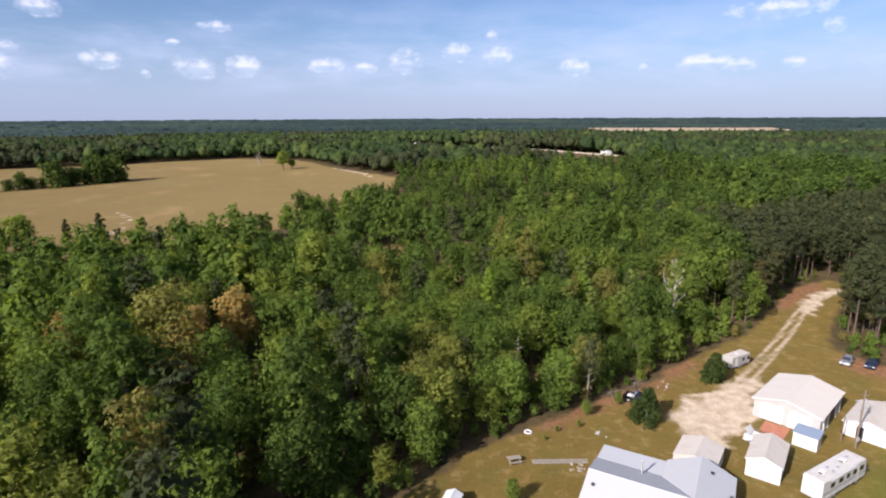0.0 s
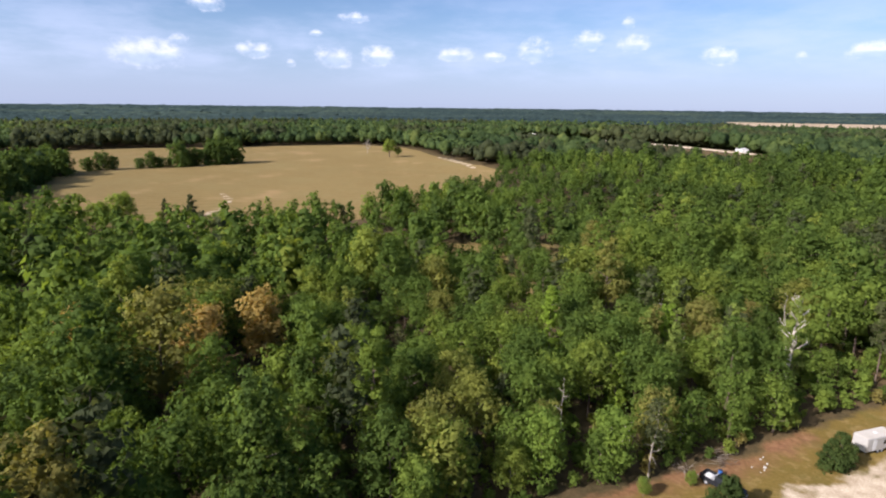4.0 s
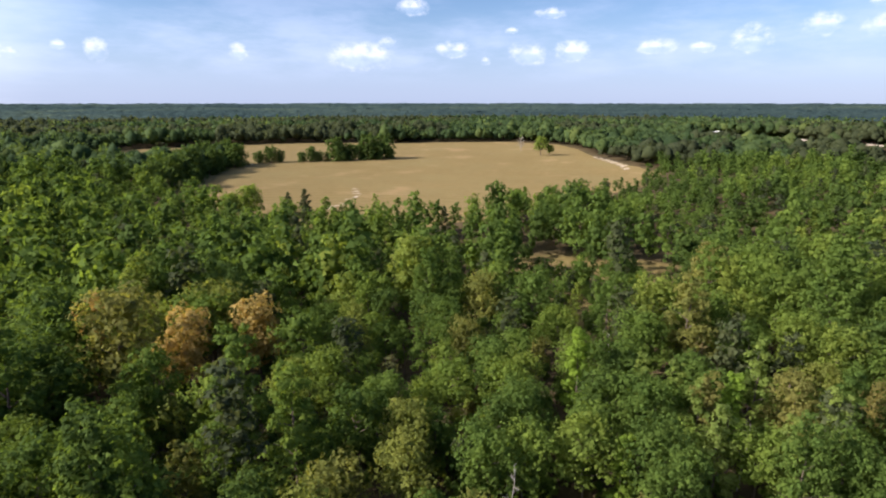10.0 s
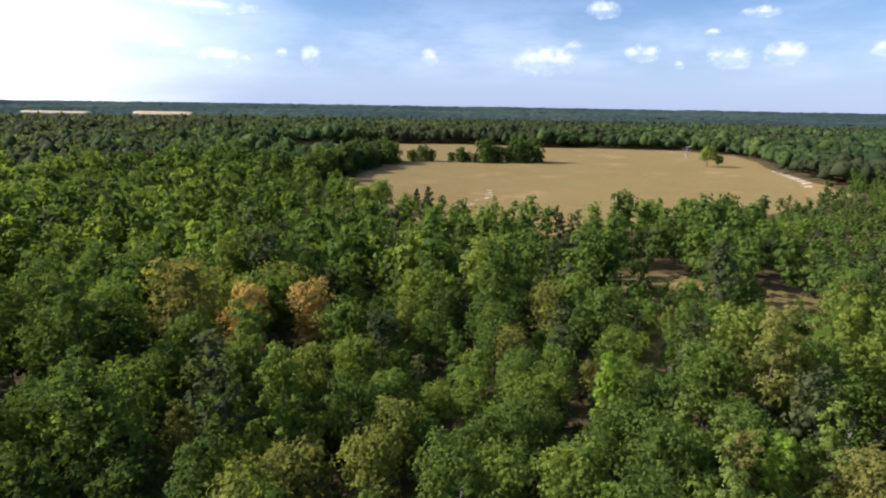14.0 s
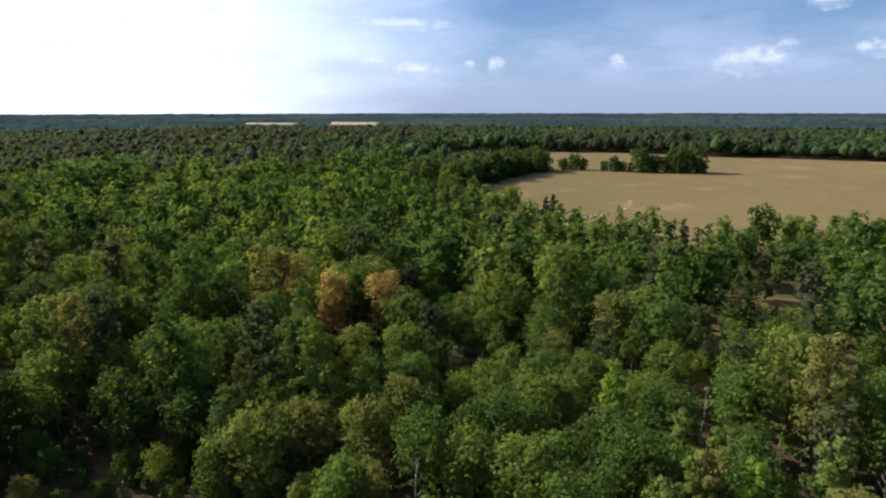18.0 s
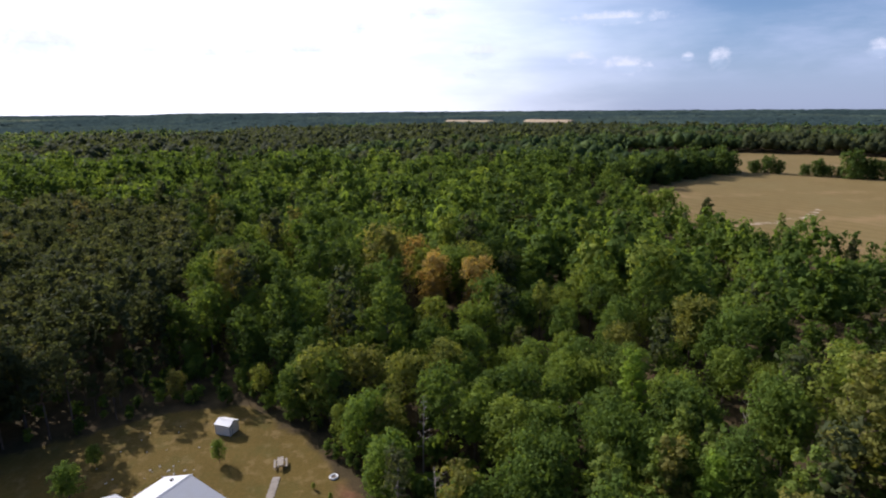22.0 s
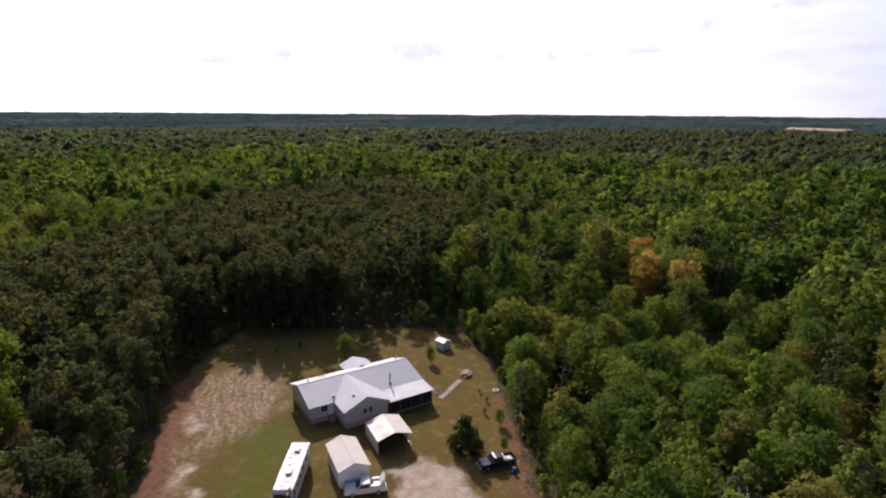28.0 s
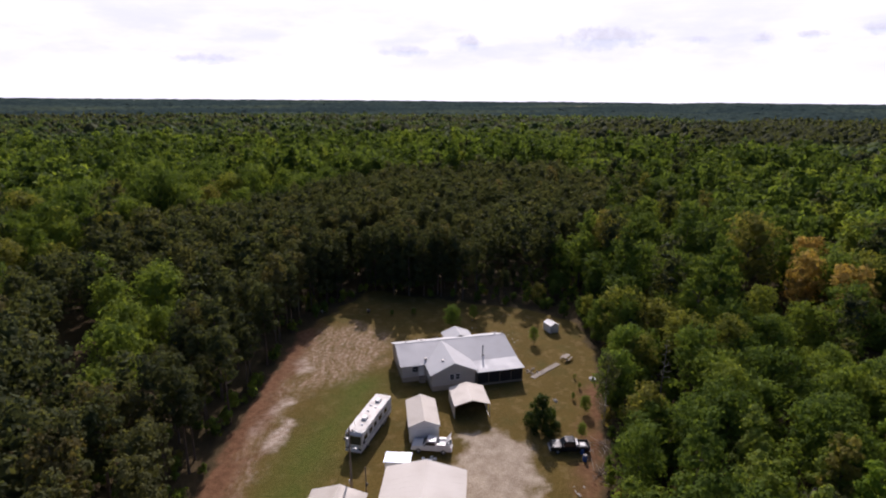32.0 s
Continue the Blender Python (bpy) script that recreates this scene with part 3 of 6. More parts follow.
def trunk_mesh(seed, tall, base, wide, mat, radius=0.2, limbs=6, straight=False):
    rng = random.Random(seed)
    bm = bmesh.new()
    p, r, n = Vector((0, 0, -0.5)), radius * 1.25, 5
    top = tall * (0.93 if straight else 0.72)
    for i in range(n):
        z = -0.5 + (top + 0.5) * (i + 1) / n
        q = Vector((rng.uniform(-1, 1) * (0.05 if straight else 0.25), rng.uniform(-1, 1) * (0.05 if straight else 0.25), z))
        r2 = radius * (1 - 0.8 * (i + 1) / n)
        limb(bm, p, q, r, r2)
        p, r = q, r2
    for i in range(limbs):
        a, z = i * 2.4 + rng.uniform(-0.4, 0.4), base + (top - base) * (0.05 + 0.85 * i / limbs)
        reach = wide * rng.uniform(0.45, 0.8) * (1 - 0.4 * i / limbs)
        s, rise = Vector((0, 0, z)), (0.15 if straight else 0.7)
        m = limb(bm, s, s + Vector((math.cos(a) * reach * 0.5, math.sin(a) * reach * 0.5, reach * 0.5 * rise)), radius * 0.4, radius * 0.25, 5)
        limb(bm, m, m + Vector((math.cos(a + 0.3) * reach * 0.5, math.sin(a + 0.3) * reach * 0.5, reach * 0.4 * rise)), radius * 0.25, radius * 0.06, 4)
    me = bpy.data.meshes.new("trunk")
    bm.to_mesh(me)
    bm.free()
    me.materials.append(mat)
    return me


class TreeKind:
    """One shape of tree, from which many are set out."""

    def __init__(self, name, seed, label, mat, category="tree", group="", bark=None, radius=0.2, limbs=6, straight=False, **shape):
        self.name, self.label, self.category, self.group = name, label, category, group
        self.crown = mixed_mesh("crown", *crown(seed, **shape), mat)
        self.trunk = trunk_mesh(seed, shape["tall"], shape["base"], shape["wide"], bark or M_BARK, radius, limbs, straight)

    def plant(self, x, y, scale=1.0, turn=0.0, stretch=1.0, label=""):
        e = new(self.name)
        e.empty_display_size = 0.5
        e.matrix_basis = Matrix.LocRotScale((x, y, float(height(x, y))), Euler((0, 0, turn)), (scale, scale, scale * stretch))
        tagged(e, label or self.label, self.category, self.group)
        for n, me in (("trunk", self.trunk), ("crown", self.crown)):
            new(n, me).parent = e
        return e


def wood_stuff(name, label, spots, templates, mat, rng, tint_lo=0.0, tint_hi=1.0):
    """Joins many trees, each a turned and scaled template, into one mesh. spots: x, y, scale, tint."""
    C4, Q, C3, T, tint4, tint3, n4, n3 = [], [], [], [], [], [], 0, 0
    for x, y, s, tn in spots:
        co, q, cc, cf = templates[int(rng.integers(len(templates)))]
        a = rng.uniform(0, math.tau)
        m = np.array(((math.cos(a), math.sin(a), 0), (-math.sin(a), math.cos(a), 0), (0, 0, rng.uniform(0.88, 1.15)))) * s
        o = np.array((x, y, float(height(x, y))))
        C4.append(co @ m + o)
        Q.append(q + n4)
        n4 += len(co)
        tint4.append(np.full(len(co), tn))
        C3.append(cc @ m + o)
        T.append(cf + n3)
        n3 += len(cc)
        tint3.append(np.full(len(cc), tn))
    me = mixed_mesh(name, np.concatenate(C4), np.concatenate(Q), np.concatenate(C3), np.concatenate(T), mat)
    me.attributes.new("tint", "FLOAT", "POINT").data.foreach_set("value", np.concatenate(tint4 + tint3).astype(np.float32))
    return tagged(new(name, me), label, "woods", kind="stuff")


def scatter(spacing, x0, x1, y0, y1, rng, jitter=0.42):
    xs, ys = np.arange(x0, x1, spacing), np.arange(y0, y1, spacing * 0.88)
    X, Y = np.meshgrid(xs, ys)
    X = X + spacing * 0.5 * (np.arange(len(ys)) % 2)[:, None]
    X, Y = X.ravel(), Y.ravel()
    return X + rng.uniform(-jitter, jitter, X.shape) * spacing, Y + rng.uniform(-jitter, jitter, Y.shape) * spacing


def is_open(x, y, margin):
    z = zones(x, y)
    road = along_distance(x, y, ROAD, 9)
    drive = along_distance(x, y, DRIVE, 4.5)
    return (np.maximum.reduce([z["grass"], z["field"], road, drive]) > -margin)


def pine_ness(x, y):
    d = np.full(np.shape(x), -1e9)
    for p in PINE_WOODS:
        d = np.maximum(d, inside_distance(x, y, p))
    return d


def path_distance(x, y):
    """Distance to the flown line, for choosing how finely a tree is built and how far its tint sinks."""
    return -along_distance(x, y, [(-2, 0), (30, 47), (55, 70), (83, 101), (98, 120)], 0.0)


def bearing(x, y, cx=40, cy=45):
    return np.degrees(np.arctan2(y - cy, x - cx)) % 360


def in_view(x, y):
    """The side of the flown line that the camera faces."""
    a, b = bearing(x, y, -2, 0), bearing(x, y, 94, 124)
    return ((a > 47) & (a < 200)) | ((b > 120) & (b < 272))


def fbm(x, y, s, seed=0.0):
    return np.array([noise.fractal(Vector((a * s, b * s, seed)), 1.0, 2.0, 3) for a, b in zip(x, y)])


SPECIAL = [(-44.6, 106.4, 7), (-50, 96, 7), (-70.5, 92, 7), (-36, 101, 6), (-42, 91, 6), (-62, 87, 6), (-40, 112, 5), (-44, 99, 6), (15.6, 49.6, 5), (52.9, 164.5, 3.2), (29.4, 140.5, 3.2), (29.6, 117.2, 3.2), (7.2, 138.1, 3.2), (53.9, 140.5, 3.2), (22.4, 199.5, 3.2), (7.0, 121.5, 5.0), (27.6, 122, 4), (60, 162, 5), (19, 102.5, 3.5), (30, 125, 4), (9.5, 92.3, 2.5), (47, 119, 5), (22.4, 89.5, 4), (-136, 220, 5),
           (-75, 219, 4), (64.4, 16, 14), (72, 30, 11), (76, 42, 7), (64, -8, 7), (30, 130, 4), (-160, 199, 8), (-131, 205, 6), (-106, 218, 5), (-63, 255, 5), (-43, 267, 5)]       # places kept free for single trees of their own


def build_woods():
    rng = RNG
    names = ("round_tree", "spreading_tree", "tall_tree", "uneven_tree", "bushy_tree", "slender_tree", "edge_tree", "thicket_tree")
    broad = [TreeKind(names[i], 10 + i, lab, M_BROAD, group=names[i].replace("_", " ") + "s of the wood", tall=t, wide=w, base=b, blobs=n, leaves=lv, size=sz, shape=sh)
             for i, (lab, t, w, b, n, lv, sz, sh) in enumerate((
                 ("round green broadleaf tree in dense woods", 13.0, 4.8, 4.0, 30, 3700, 0.33, "round"),
                 ("spreading dark green broadleaf tree in dense woods", 12.0, 5.4, 3.8, 34, 4000, 0.34, "round"),
                 ("tall green broadleaf tree in dense woods", 15.5, 4.2, 4.2, 30, 3600, 0.33, "tall"),
                 ("uneven green broadleaf tree in dense woods", 12.5, 4.7, 3.4, 22, 3200, 0.34, "round"),
                 ("small bushy broadleaf tree in dense woods", 9.5, 3.8, 0.8, 20, 2700, 0.32, "round"),
                 ("narrow upright broadleaf tree in dense woods", 14.5, 3.5, 3.8, 24, 3000, 0.32, "tall"),
                 ("leafy green tree, clad to the ground, at the woods' edge", 12.5, 4.5, 0.6, 34, 4600, 0.34, "round"),
                 ("dense green thicket tree at the woods' edge", 9.0, 4.0, -0.2, 26, 3400, 0.33, "round")))]
    pines = [TreeKind("pine_tree", 40 + i, lab, M_PINE, group="plantation pines", bark=M_BARK, radius=0.17, limbs=9, straight=True, tall=t, wide=w, base=b, blobs=n,
                      leaves=lv, size=0.34, shape="round", flat=0.75)
             for i, (lab, t, w, b, n, lv) in enumerate((("dark green plantation pine with a bare lower trunk", 15.0, 3.0, 5.2, 22, 2600),
                                                         ("slender dark plantation pine with a bare trunk", 14.0, 2.7, 5.4, 18, 2300),
                                                         ("thin-crowned dark plantation pine", 16.0, 2.9, 6.6, 19, 2300)))]
    # near woods
    x, y = scatter(6.8, -480, 320, -330, 760, rng)
    keep = ~is_open(x, y, 1.6)
    x, y = x[keep], y[keep]
    d, pine = path_distance(x, y), pine_ness(x, y)
    seen = in_view(x, y)
    near_special = np.zeros(len(x), bool)
    for sx, sy, sr in SPECIAL:
        near_special |= np.hypot(x - sx, y - sy) < sr
    keep = (seen | (d < 70)) & (d < 345) & ~near_special & (rng.random(len(x)) > 0.05)
    x, y, d, pine = x[keep], y[keep], d[keep], pine[keep]
    patch = fbm(x, y, 0.018, 3.0)
    tint = np.clip(0.36 + 0.75 * patch + rng.normal(0, 0.20, len(x)), 0, np.where(rng.random(len(x)) < 0.05, 0.98, 0.88))
    size = np.clip(1.08 + 0.5 * fbm(x, y, 0.026, 9.0) + rng.normal(0, 0.24, len(x)), 0.4, 1.75)
    size *= np.where(inside_distance(x, y, [(-60, 330), (20, 200), (95, 215), (160, 300), (150, 500), (0, 640)]) > 0, 0.72, 1.0)
    size = np.where((np.abs(x - 20) < 36) & (np.abs(y - 108) < 26), np.minimum(size, 1.02), size)
    # haze of distance toned into the tint, darker away from the flown line
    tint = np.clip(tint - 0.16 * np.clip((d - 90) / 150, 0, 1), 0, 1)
    to_field = -inside_distance(x, y, FIELD)
    size = np.where((to_field < 75) & (x > -260) & (y < 420), size * (0.66 + 0.30 * np.clip(to_field / 75, 0, 1)), size)      # lower growth at the field's edge
    low = np.maximum(inside_distance(x, y, [(-30, 196), (-12, 196), (2, 150), (-16, 146)]), inside_distance(x, y, [(-4, 200), (11, 200), (20, 152), (6, 150)]))
    size = np.where(low > 0, np.minimum(size, 0.60), size)      # young growth before the clearings
    is_pine = (pine > -2) | ((rng.random(len(x)) < 0.05) & (d > 20))
    px, py = scatter(4.5, -170, 280, -95, 300, rng, 0.3)
    ok = (pine_ness(px, py) > -0.5) & ~is_open(px, py, 1.0) & in_view(px, py)
    for sx, sy, sr in SPECIAL:
        ok &= np.hypot(px - sx, py - sy) > sr
    px, py = px[ok], py[ok]
    bl = pine <= 0
    x, y, d, tint, size, is_pine = (np.concatenate([u[bl], v]) for u, v in (
        (x, px), (y, py), (d, path_distance(px, py)), (tint, np.clip(rng.normal(0.4, 0.22, len(px)), 0, 1)),
        (size, np.clip(rng.normal(1.0, 0.1, len(px)), 0.7, 1.3)), (is_pine, np.ones(len(px), bool))))
    young = inside_distance(x, y, [(-5, 37), (-3, 66), (-14, 66), (-24, 50), (-18, 35)])
    size = np.where(young > 0, np.minimum(size, 0.48), size)
    # the trees that stand nearest to the yard and the flown line are single trees
    yard_d = -inside_distance(x, y, YARD)
    order = np.argsort(np.minimum(d + 0.0, yard_d * 2.2))
    single = np.zeros(len(x), bool)
    count = {True: 0, False: 0}
    for i in order:
        k = bool(is_pine[i])
        if count[k] < (230 if k else 560):
            count[k] += 1
            single[i] = True
    for i in np.flatnonzero(single):
        kind = pines[int(rng.integers(3))] if is_pine[i] else broad[int(rng.choice(8, p=(0.08, 0.06, 0.04, 0.04, 0.18, 0.0, 0.38, 0.22) if yard_d[i] < 9 else (0.27, 0.22, 0.13, 0.19, 0.10, 0.09, 0.0, 0.0)))]
        kind.plant(x[i], y[i], float(size[i]), float(rng.uniform(0, 6.28)), float(rng.uniform(0.9, 1.12)))
    L1 = [crown(70 + i, 12.8 + 0.7 * i, 4.9 - 0.15 * i, 3.0, 18, 1100, 0.60, "round" if i < 4 else "tall", tuft=2) for i in range(6)]
    L2 = [crown(80 + i, 12.8 + 0.7 * i, 5.0 - 0.15 * i, 3.2, 10, 210, 1.12, "round" if i < 4 else "tall", tuft=2) for i in range(6)]
    P1 = [crown(90 + i, 15, 3.0, 5.0, 14, 400, 0.62, "round", flat=0.75, tuft=2) for i in range(3)]
    P2 = [crown(95 + i, 15, 3.2, 4.0, 8, 110, 1.15, "round", flat=0.8, tuft=2) for i in range(3)]
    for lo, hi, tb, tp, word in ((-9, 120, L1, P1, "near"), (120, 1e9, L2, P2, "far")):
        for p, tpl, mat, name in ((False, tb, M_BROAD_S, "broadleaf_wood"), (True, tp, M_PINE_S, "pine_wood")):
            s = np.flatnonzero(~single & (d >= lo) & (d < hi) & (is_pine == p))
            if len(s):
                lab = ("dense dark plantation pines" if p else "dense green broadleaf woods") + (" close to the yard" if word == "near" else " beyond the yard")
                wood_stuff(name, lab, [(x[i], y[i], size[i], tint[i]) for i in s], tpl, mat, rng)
    ux, uy = scatter(2.6, -60, 130, -5, 190, rng)
    uz = inside_distance(ux, uy, YARD)
    ok = (uz < -0.6) & (uz > -48) & (along_distance(ux, uy, DRIVE, 4.0) < 0) & (rng.random(len(ux)) < np.where(pine_ness(ux, uy) > 0, np.where(uz > -16, 0.3, 0.05), np.where(uz > -16, 0.75, 0.34)))
    bush = [crown(140 + i, 8.0, 3.4, 0.3, 7, 170, 1.3, "round", tuft=2) for i in range(5)]
    wood_stuff("undergrowth", "tangled green and brown shrubs along the yard's edge", [(a, b, float(rng.uniform(0.16, 0.42)) * (1.4 if c < -16 else 1.0), float(np.clip(rng.normal(0.5, 0.28), 0, 1))) for a, b, c in zip(ux[ok], uy[ok], uz[ok])],
               bush, M_BROAD_S, rng)
    # low growth that closes the gaps under the nearer trees
    gx, gy = scatter(5.0, -110, 105, 84, 215, rng)
    ok = ~is_open(gx, gy, 2.0) & (pine_ness(gx, gy) < 0) & (rng.random(len(gx)) < 0.6)
    wood_stuff("understorey", "low green saplings and shrubs under the broadleaf woods", [(a, b, float(rng.uniform(0.3, 0.62)), float(np.clip(rng.normal(0.42, 0.2), 0, 0.9))) for a, b in zip(gx[ok], gy[ok])],
               bush, M_BROAD_S, rng)
    # middle distance: lumps
    x, y = scatter(7.2, -780, 560, -700, 900, rng)
    d = path_distance(x, y)
    keep = ~is_open(x, y, 2.5) & (d >= 345) & (d < 720) & in_view(x, y)
    x, y = x[keep], y[keep]
    pine = (pine_ness(x, y) > 0) | (fbm(x, y, 0.006, 21.0) > 0.10)
    tint = np.clip(0.30 + 0.6 * fbm(x, y, 0.012, 3.0) + rng.normal(0, 0.18, len(x)), 0, 0.9)
    grow = np.clip(0.98 + 0.45 * fbm(x, y, 0.02, 14.0) + rng.normal(0, 0.2, len(x)), 0.5, 1.6)
    cut = inside_distance(x, y, [(158, 525), (96, 590), (-45, 706), (-50, 640), (86, 510), (150, 450)])     # low growth along the road
    lumps = []
    for i in range(8):
        r = np.random.default_rng(120 + i)
        v, f = ico_lump(r, np.array((0, 0, 7.5)), 4.0, 1.15, 0.3)
        v2, f2 = leaf_cards(r, np.array([(0, 0, 8.0)]) + unit(r.normal(size=(26, 3)) * np.array((1, 1, 0.8)) + np.array((0, 0, 0.3))) * r.uniform(3.2, 4.8, (26, 1)), unit(r.normal(size=(26, 3)) + np.array((0, 0, 0.6))), 1.9)
        lumps.append((v2, f2, v, f))
    for p, mat, name, lab in ((False, M_HAZED, "distant_wood", "distant green broadleaf woods"), (True, M_PINE_S, "distant_pine_wood", "distant dark pine woods")):
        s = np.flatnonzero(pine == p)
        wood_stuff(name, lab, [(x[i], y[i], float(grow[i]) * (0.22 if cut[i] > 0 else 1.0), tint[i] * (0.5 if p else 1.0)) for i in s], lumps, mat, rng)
    x, y = scatter(9.5, -1180, 900, -1080, 1180, rng)
    d = path_distance(x, y)
    keep = ~is_open(x, y, 3.0) & (d >= 720) & (d < 1060) & in_view(x, y)
    x, y, d = x[keep], y[keep], d[keep]
    pine = (pine_ness(x, y) > 0) | (fbm(x, y, 0.0042, 21.0) > 0.05)
    tint = np.clip(0.24 + 0.6 * fbm(x, y, 0.008, 3.0) + rng.normal(0, 0.2, len(x)), 0, 0.9)
    crests = []
    for i in range(6):
        r = np.random.default_rng(160 + i)
        v, f = ico_lump(r, np.array((0, 0, 7.0)), 5.2, 1.15, 0.25)
        v2, f2 = leaf_cards(r, np.array([(0, 0, 8.0)]) + unit(r.normal(size=(7, 3)) * np.array((1, 1, 0.7)) + np.array((0, 0, 0.4))) * r.uniform(4.0, 6.0, (7, 1)), unit(r.normal(size=(7, 3)) + np.array((0, 0, 0.6))), 4.2)
        crests.append((v2, f2, v, f))
    for p, mat, name, lab in ((False, M_HAZED, "far_wood", "far-off green broadleaf woods"), (True, M_PINE_S, "far_pine_wood", "far-off dark pine woods")):
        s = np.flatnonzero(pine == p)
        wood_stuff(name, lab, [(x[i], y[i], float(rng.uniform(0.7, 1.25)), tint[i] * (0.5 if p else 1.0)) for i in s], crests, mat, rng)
    # far canopy to the horizon, one crest for each crown
    ring, r = [], 1010.0
    while r < 4950:
        ring.append(r)
        r *= 1.0085
    for a0, a1, step, name in ((44.0, 274.0, 0.30, "horizon_wood"), (274.0, 404.0, 1.3, "horizon_wood")):
        ang = np.radians(np.arange(a0, a1 + step * 0.5, step))
        rr = np.array(ring if step < 1 else ring[::5])
        if step > 1:
            rr = np.concatenate([np.arange(330, 1010, 16.0), rr])
        R, A = np.meshgrid(rr, ang)
        R = R * (1 + 0.003 * rng.normal(size=R.shape))
        A = A + 0.25 * np.radians(step) * rng.normal(size=A.shape)
        X, Y = 40 + R * np.cos(A), 45 + R * np.sin(A)
        open_land = np.maximum.reduce([inside_distance(X, Y, f) for f in FAR_FIELDS] + [inside_distance(X, Y, FIELD), inside_distance(X, Y, YARD), along_distance(X, Y, DRIVE, 5)])
        big = fbm(X.ravel(), Y.ravel(), 0.0035, 5.0).reshape(X.shape)
        hills = np.clip((R - 1500) / 2500, 0, 1) * (5 + 3 * fbm(X.ravel(), Y.ravel(), 0.0011, 31.0).reshape(X.shape))
        Z = height(X, Y) + np.where(open_land > -4, 15.0, 7.0 + 4.5 * big + hills + rng.uniform(0, 8.0, X.shape) * np.clip(R / 1800, 0.7, 1.6))
        n0, n1 = X.shape
        idx = np.arange(n0 * n1).reshape(n0, n1)
        q = np.stack([idx[:-1, :-1], idx[:-1, 1:], idx[1:, 1:], idx[1:, :-1]], -1).reshape(-1, 4)
        me = quad_mesh(name, np.stack([X, Y, Z], -1).reshape(-1, 3), q)
        tn = np.clip(0.33 + 0.55 * fbm(X.ravel() * 0.6, Y.ravel(), 0.0026, 3.0) + rng.normal(0, 0.1, X.size), 0, 0.85)
        tn = np.where(open_land.ravel() > -4, 1.0, tn)
        me.attributes.new("tint", "FLOAT", "POINT").data.foreach_set("value", tn.astype(np.float32))
        me.materials.append(M_FAR_HAZED)
        tagged(new(name, me), "far dark green woods reaching the horizon", "woods", kind="stuff")


def far_haze_material():
    m, N, L, p = material("far_woods_hazed", 0.9)
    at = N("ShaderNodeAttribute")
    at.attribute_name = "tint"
    # bluish greens carry the horizon's haze in the base colour; last stop is bare field
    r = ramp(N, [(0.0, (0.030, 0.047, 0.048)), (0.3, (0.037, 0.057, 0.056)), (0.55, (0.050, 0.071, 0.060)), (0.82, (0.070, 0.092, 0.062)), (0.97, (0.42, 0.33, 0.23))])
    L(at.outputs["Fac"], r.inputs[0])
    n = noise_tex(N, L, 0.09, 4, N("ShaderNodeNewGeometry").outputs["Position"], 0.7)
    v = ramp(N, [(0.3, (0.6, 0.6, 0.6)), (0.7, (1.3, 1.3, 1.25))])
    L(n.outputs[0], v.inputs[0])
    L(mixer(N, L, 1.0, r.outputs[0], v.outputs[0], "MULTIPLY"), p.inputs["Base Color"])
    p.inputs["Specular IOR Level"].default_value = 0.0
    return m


M_FAR_HAZED = far_haze_material()
build_woods()

# ---- building helpers ----
M_ROOF = worn("pale_metal_roof", (0.45, 0.455, 0.465), 0.55, 0.05, 0.6, 0.06, (0.42, 0.40, 0.38), 0.25, 0.05, 20)
M_ROOF_PORCH = worn("bright_metal_roof", (0.47, 0.48, 0.49), 0.7, 0.0, 0.6, 0.05, (0.5, 0.47, 0.44), 0.2, 0.05, 20)
M_ROOF_TAN = worn("weathered_tin_roof", (0.54, 0.495, 0.43), 0.6, 0.05, 0.5, 0.10, (0.38, 0.33, 0.27), 0.35, 0.08, 16)
M_ROOF_BARN = worn("sandy_metal_roof", (0.60, 0.555, 0.49), 0.6, 0.0, 0.35, 0.06, (0.5, 0.44, 0.38), 0.25, 0.05, 16)
# metal roof with the blue of reflected sky put into its base colour
M_ROOF_SKY_TINT = worn("sky_tinted_roof", (0.27, 0.33, 0.42), 0.45, 0.2, 0.6, 0.12, (0.3, 0.3, 0.3), 0.2, 0.08, 16)
M_SIDING = worn("pale_siding", (0.42, 0.385, 0.345), 0.6, 0.0, 0.8, 0.08, (0.36, 0.33, 0.29), 0.25, 0.1, 14)
M_WHITE = worn("white_paint", (0.66, 0.66, 0.65), 0.5, 0.0, 0.9, 0.06, (0.5, 0.46, 0.40), 0.2, 0.06, 18)
M_TRIM = worn("white_trim", (0.68, 0.68, 0.67), 0.5, 0.0, 1.2, 0.08, (0.45, 0.42, 0.37), 0.2, 0.06, 18)
M_TIN = worn("bare_tin_wall", (0.50, 0.49, 0.47), 0.5, 0.3, 0.8, 0.12, (0.32, 0.27, 0.22), 0.35, 0.1, 14)
# near-black colour that stands in for the shade under the porch
M_PORCH_SHADE = worn("porch_shade_black", (0.018, 0.018, 0.02), 0.9, 0.0, 2.0, 0.2, (0.03, 0.028, 0.025), 0.3, 0.1, 40)
M_DARK = worn("dark_metal", (0.05, 0.05, 0.055), 0.5, 0.4, 2.0, 0.2, (0.1, 0.08, 0.06), 0.3, 0.1, 20)
M_STEEL = worn("galvanised_steel", (0.40, 0.41, 0.42), 0.6, 0.25, 2.0, 0.12, (0.3, 0.26, 0.22), 0.25, 0.08, 20)
M_WOOD = worn("weathered_boards", (0.30, 0.26, 0.21), 0.85, 0.0, 1.5, 0.25, (0.14, 0.11, 0.08), 0.4, 0.35, 10)
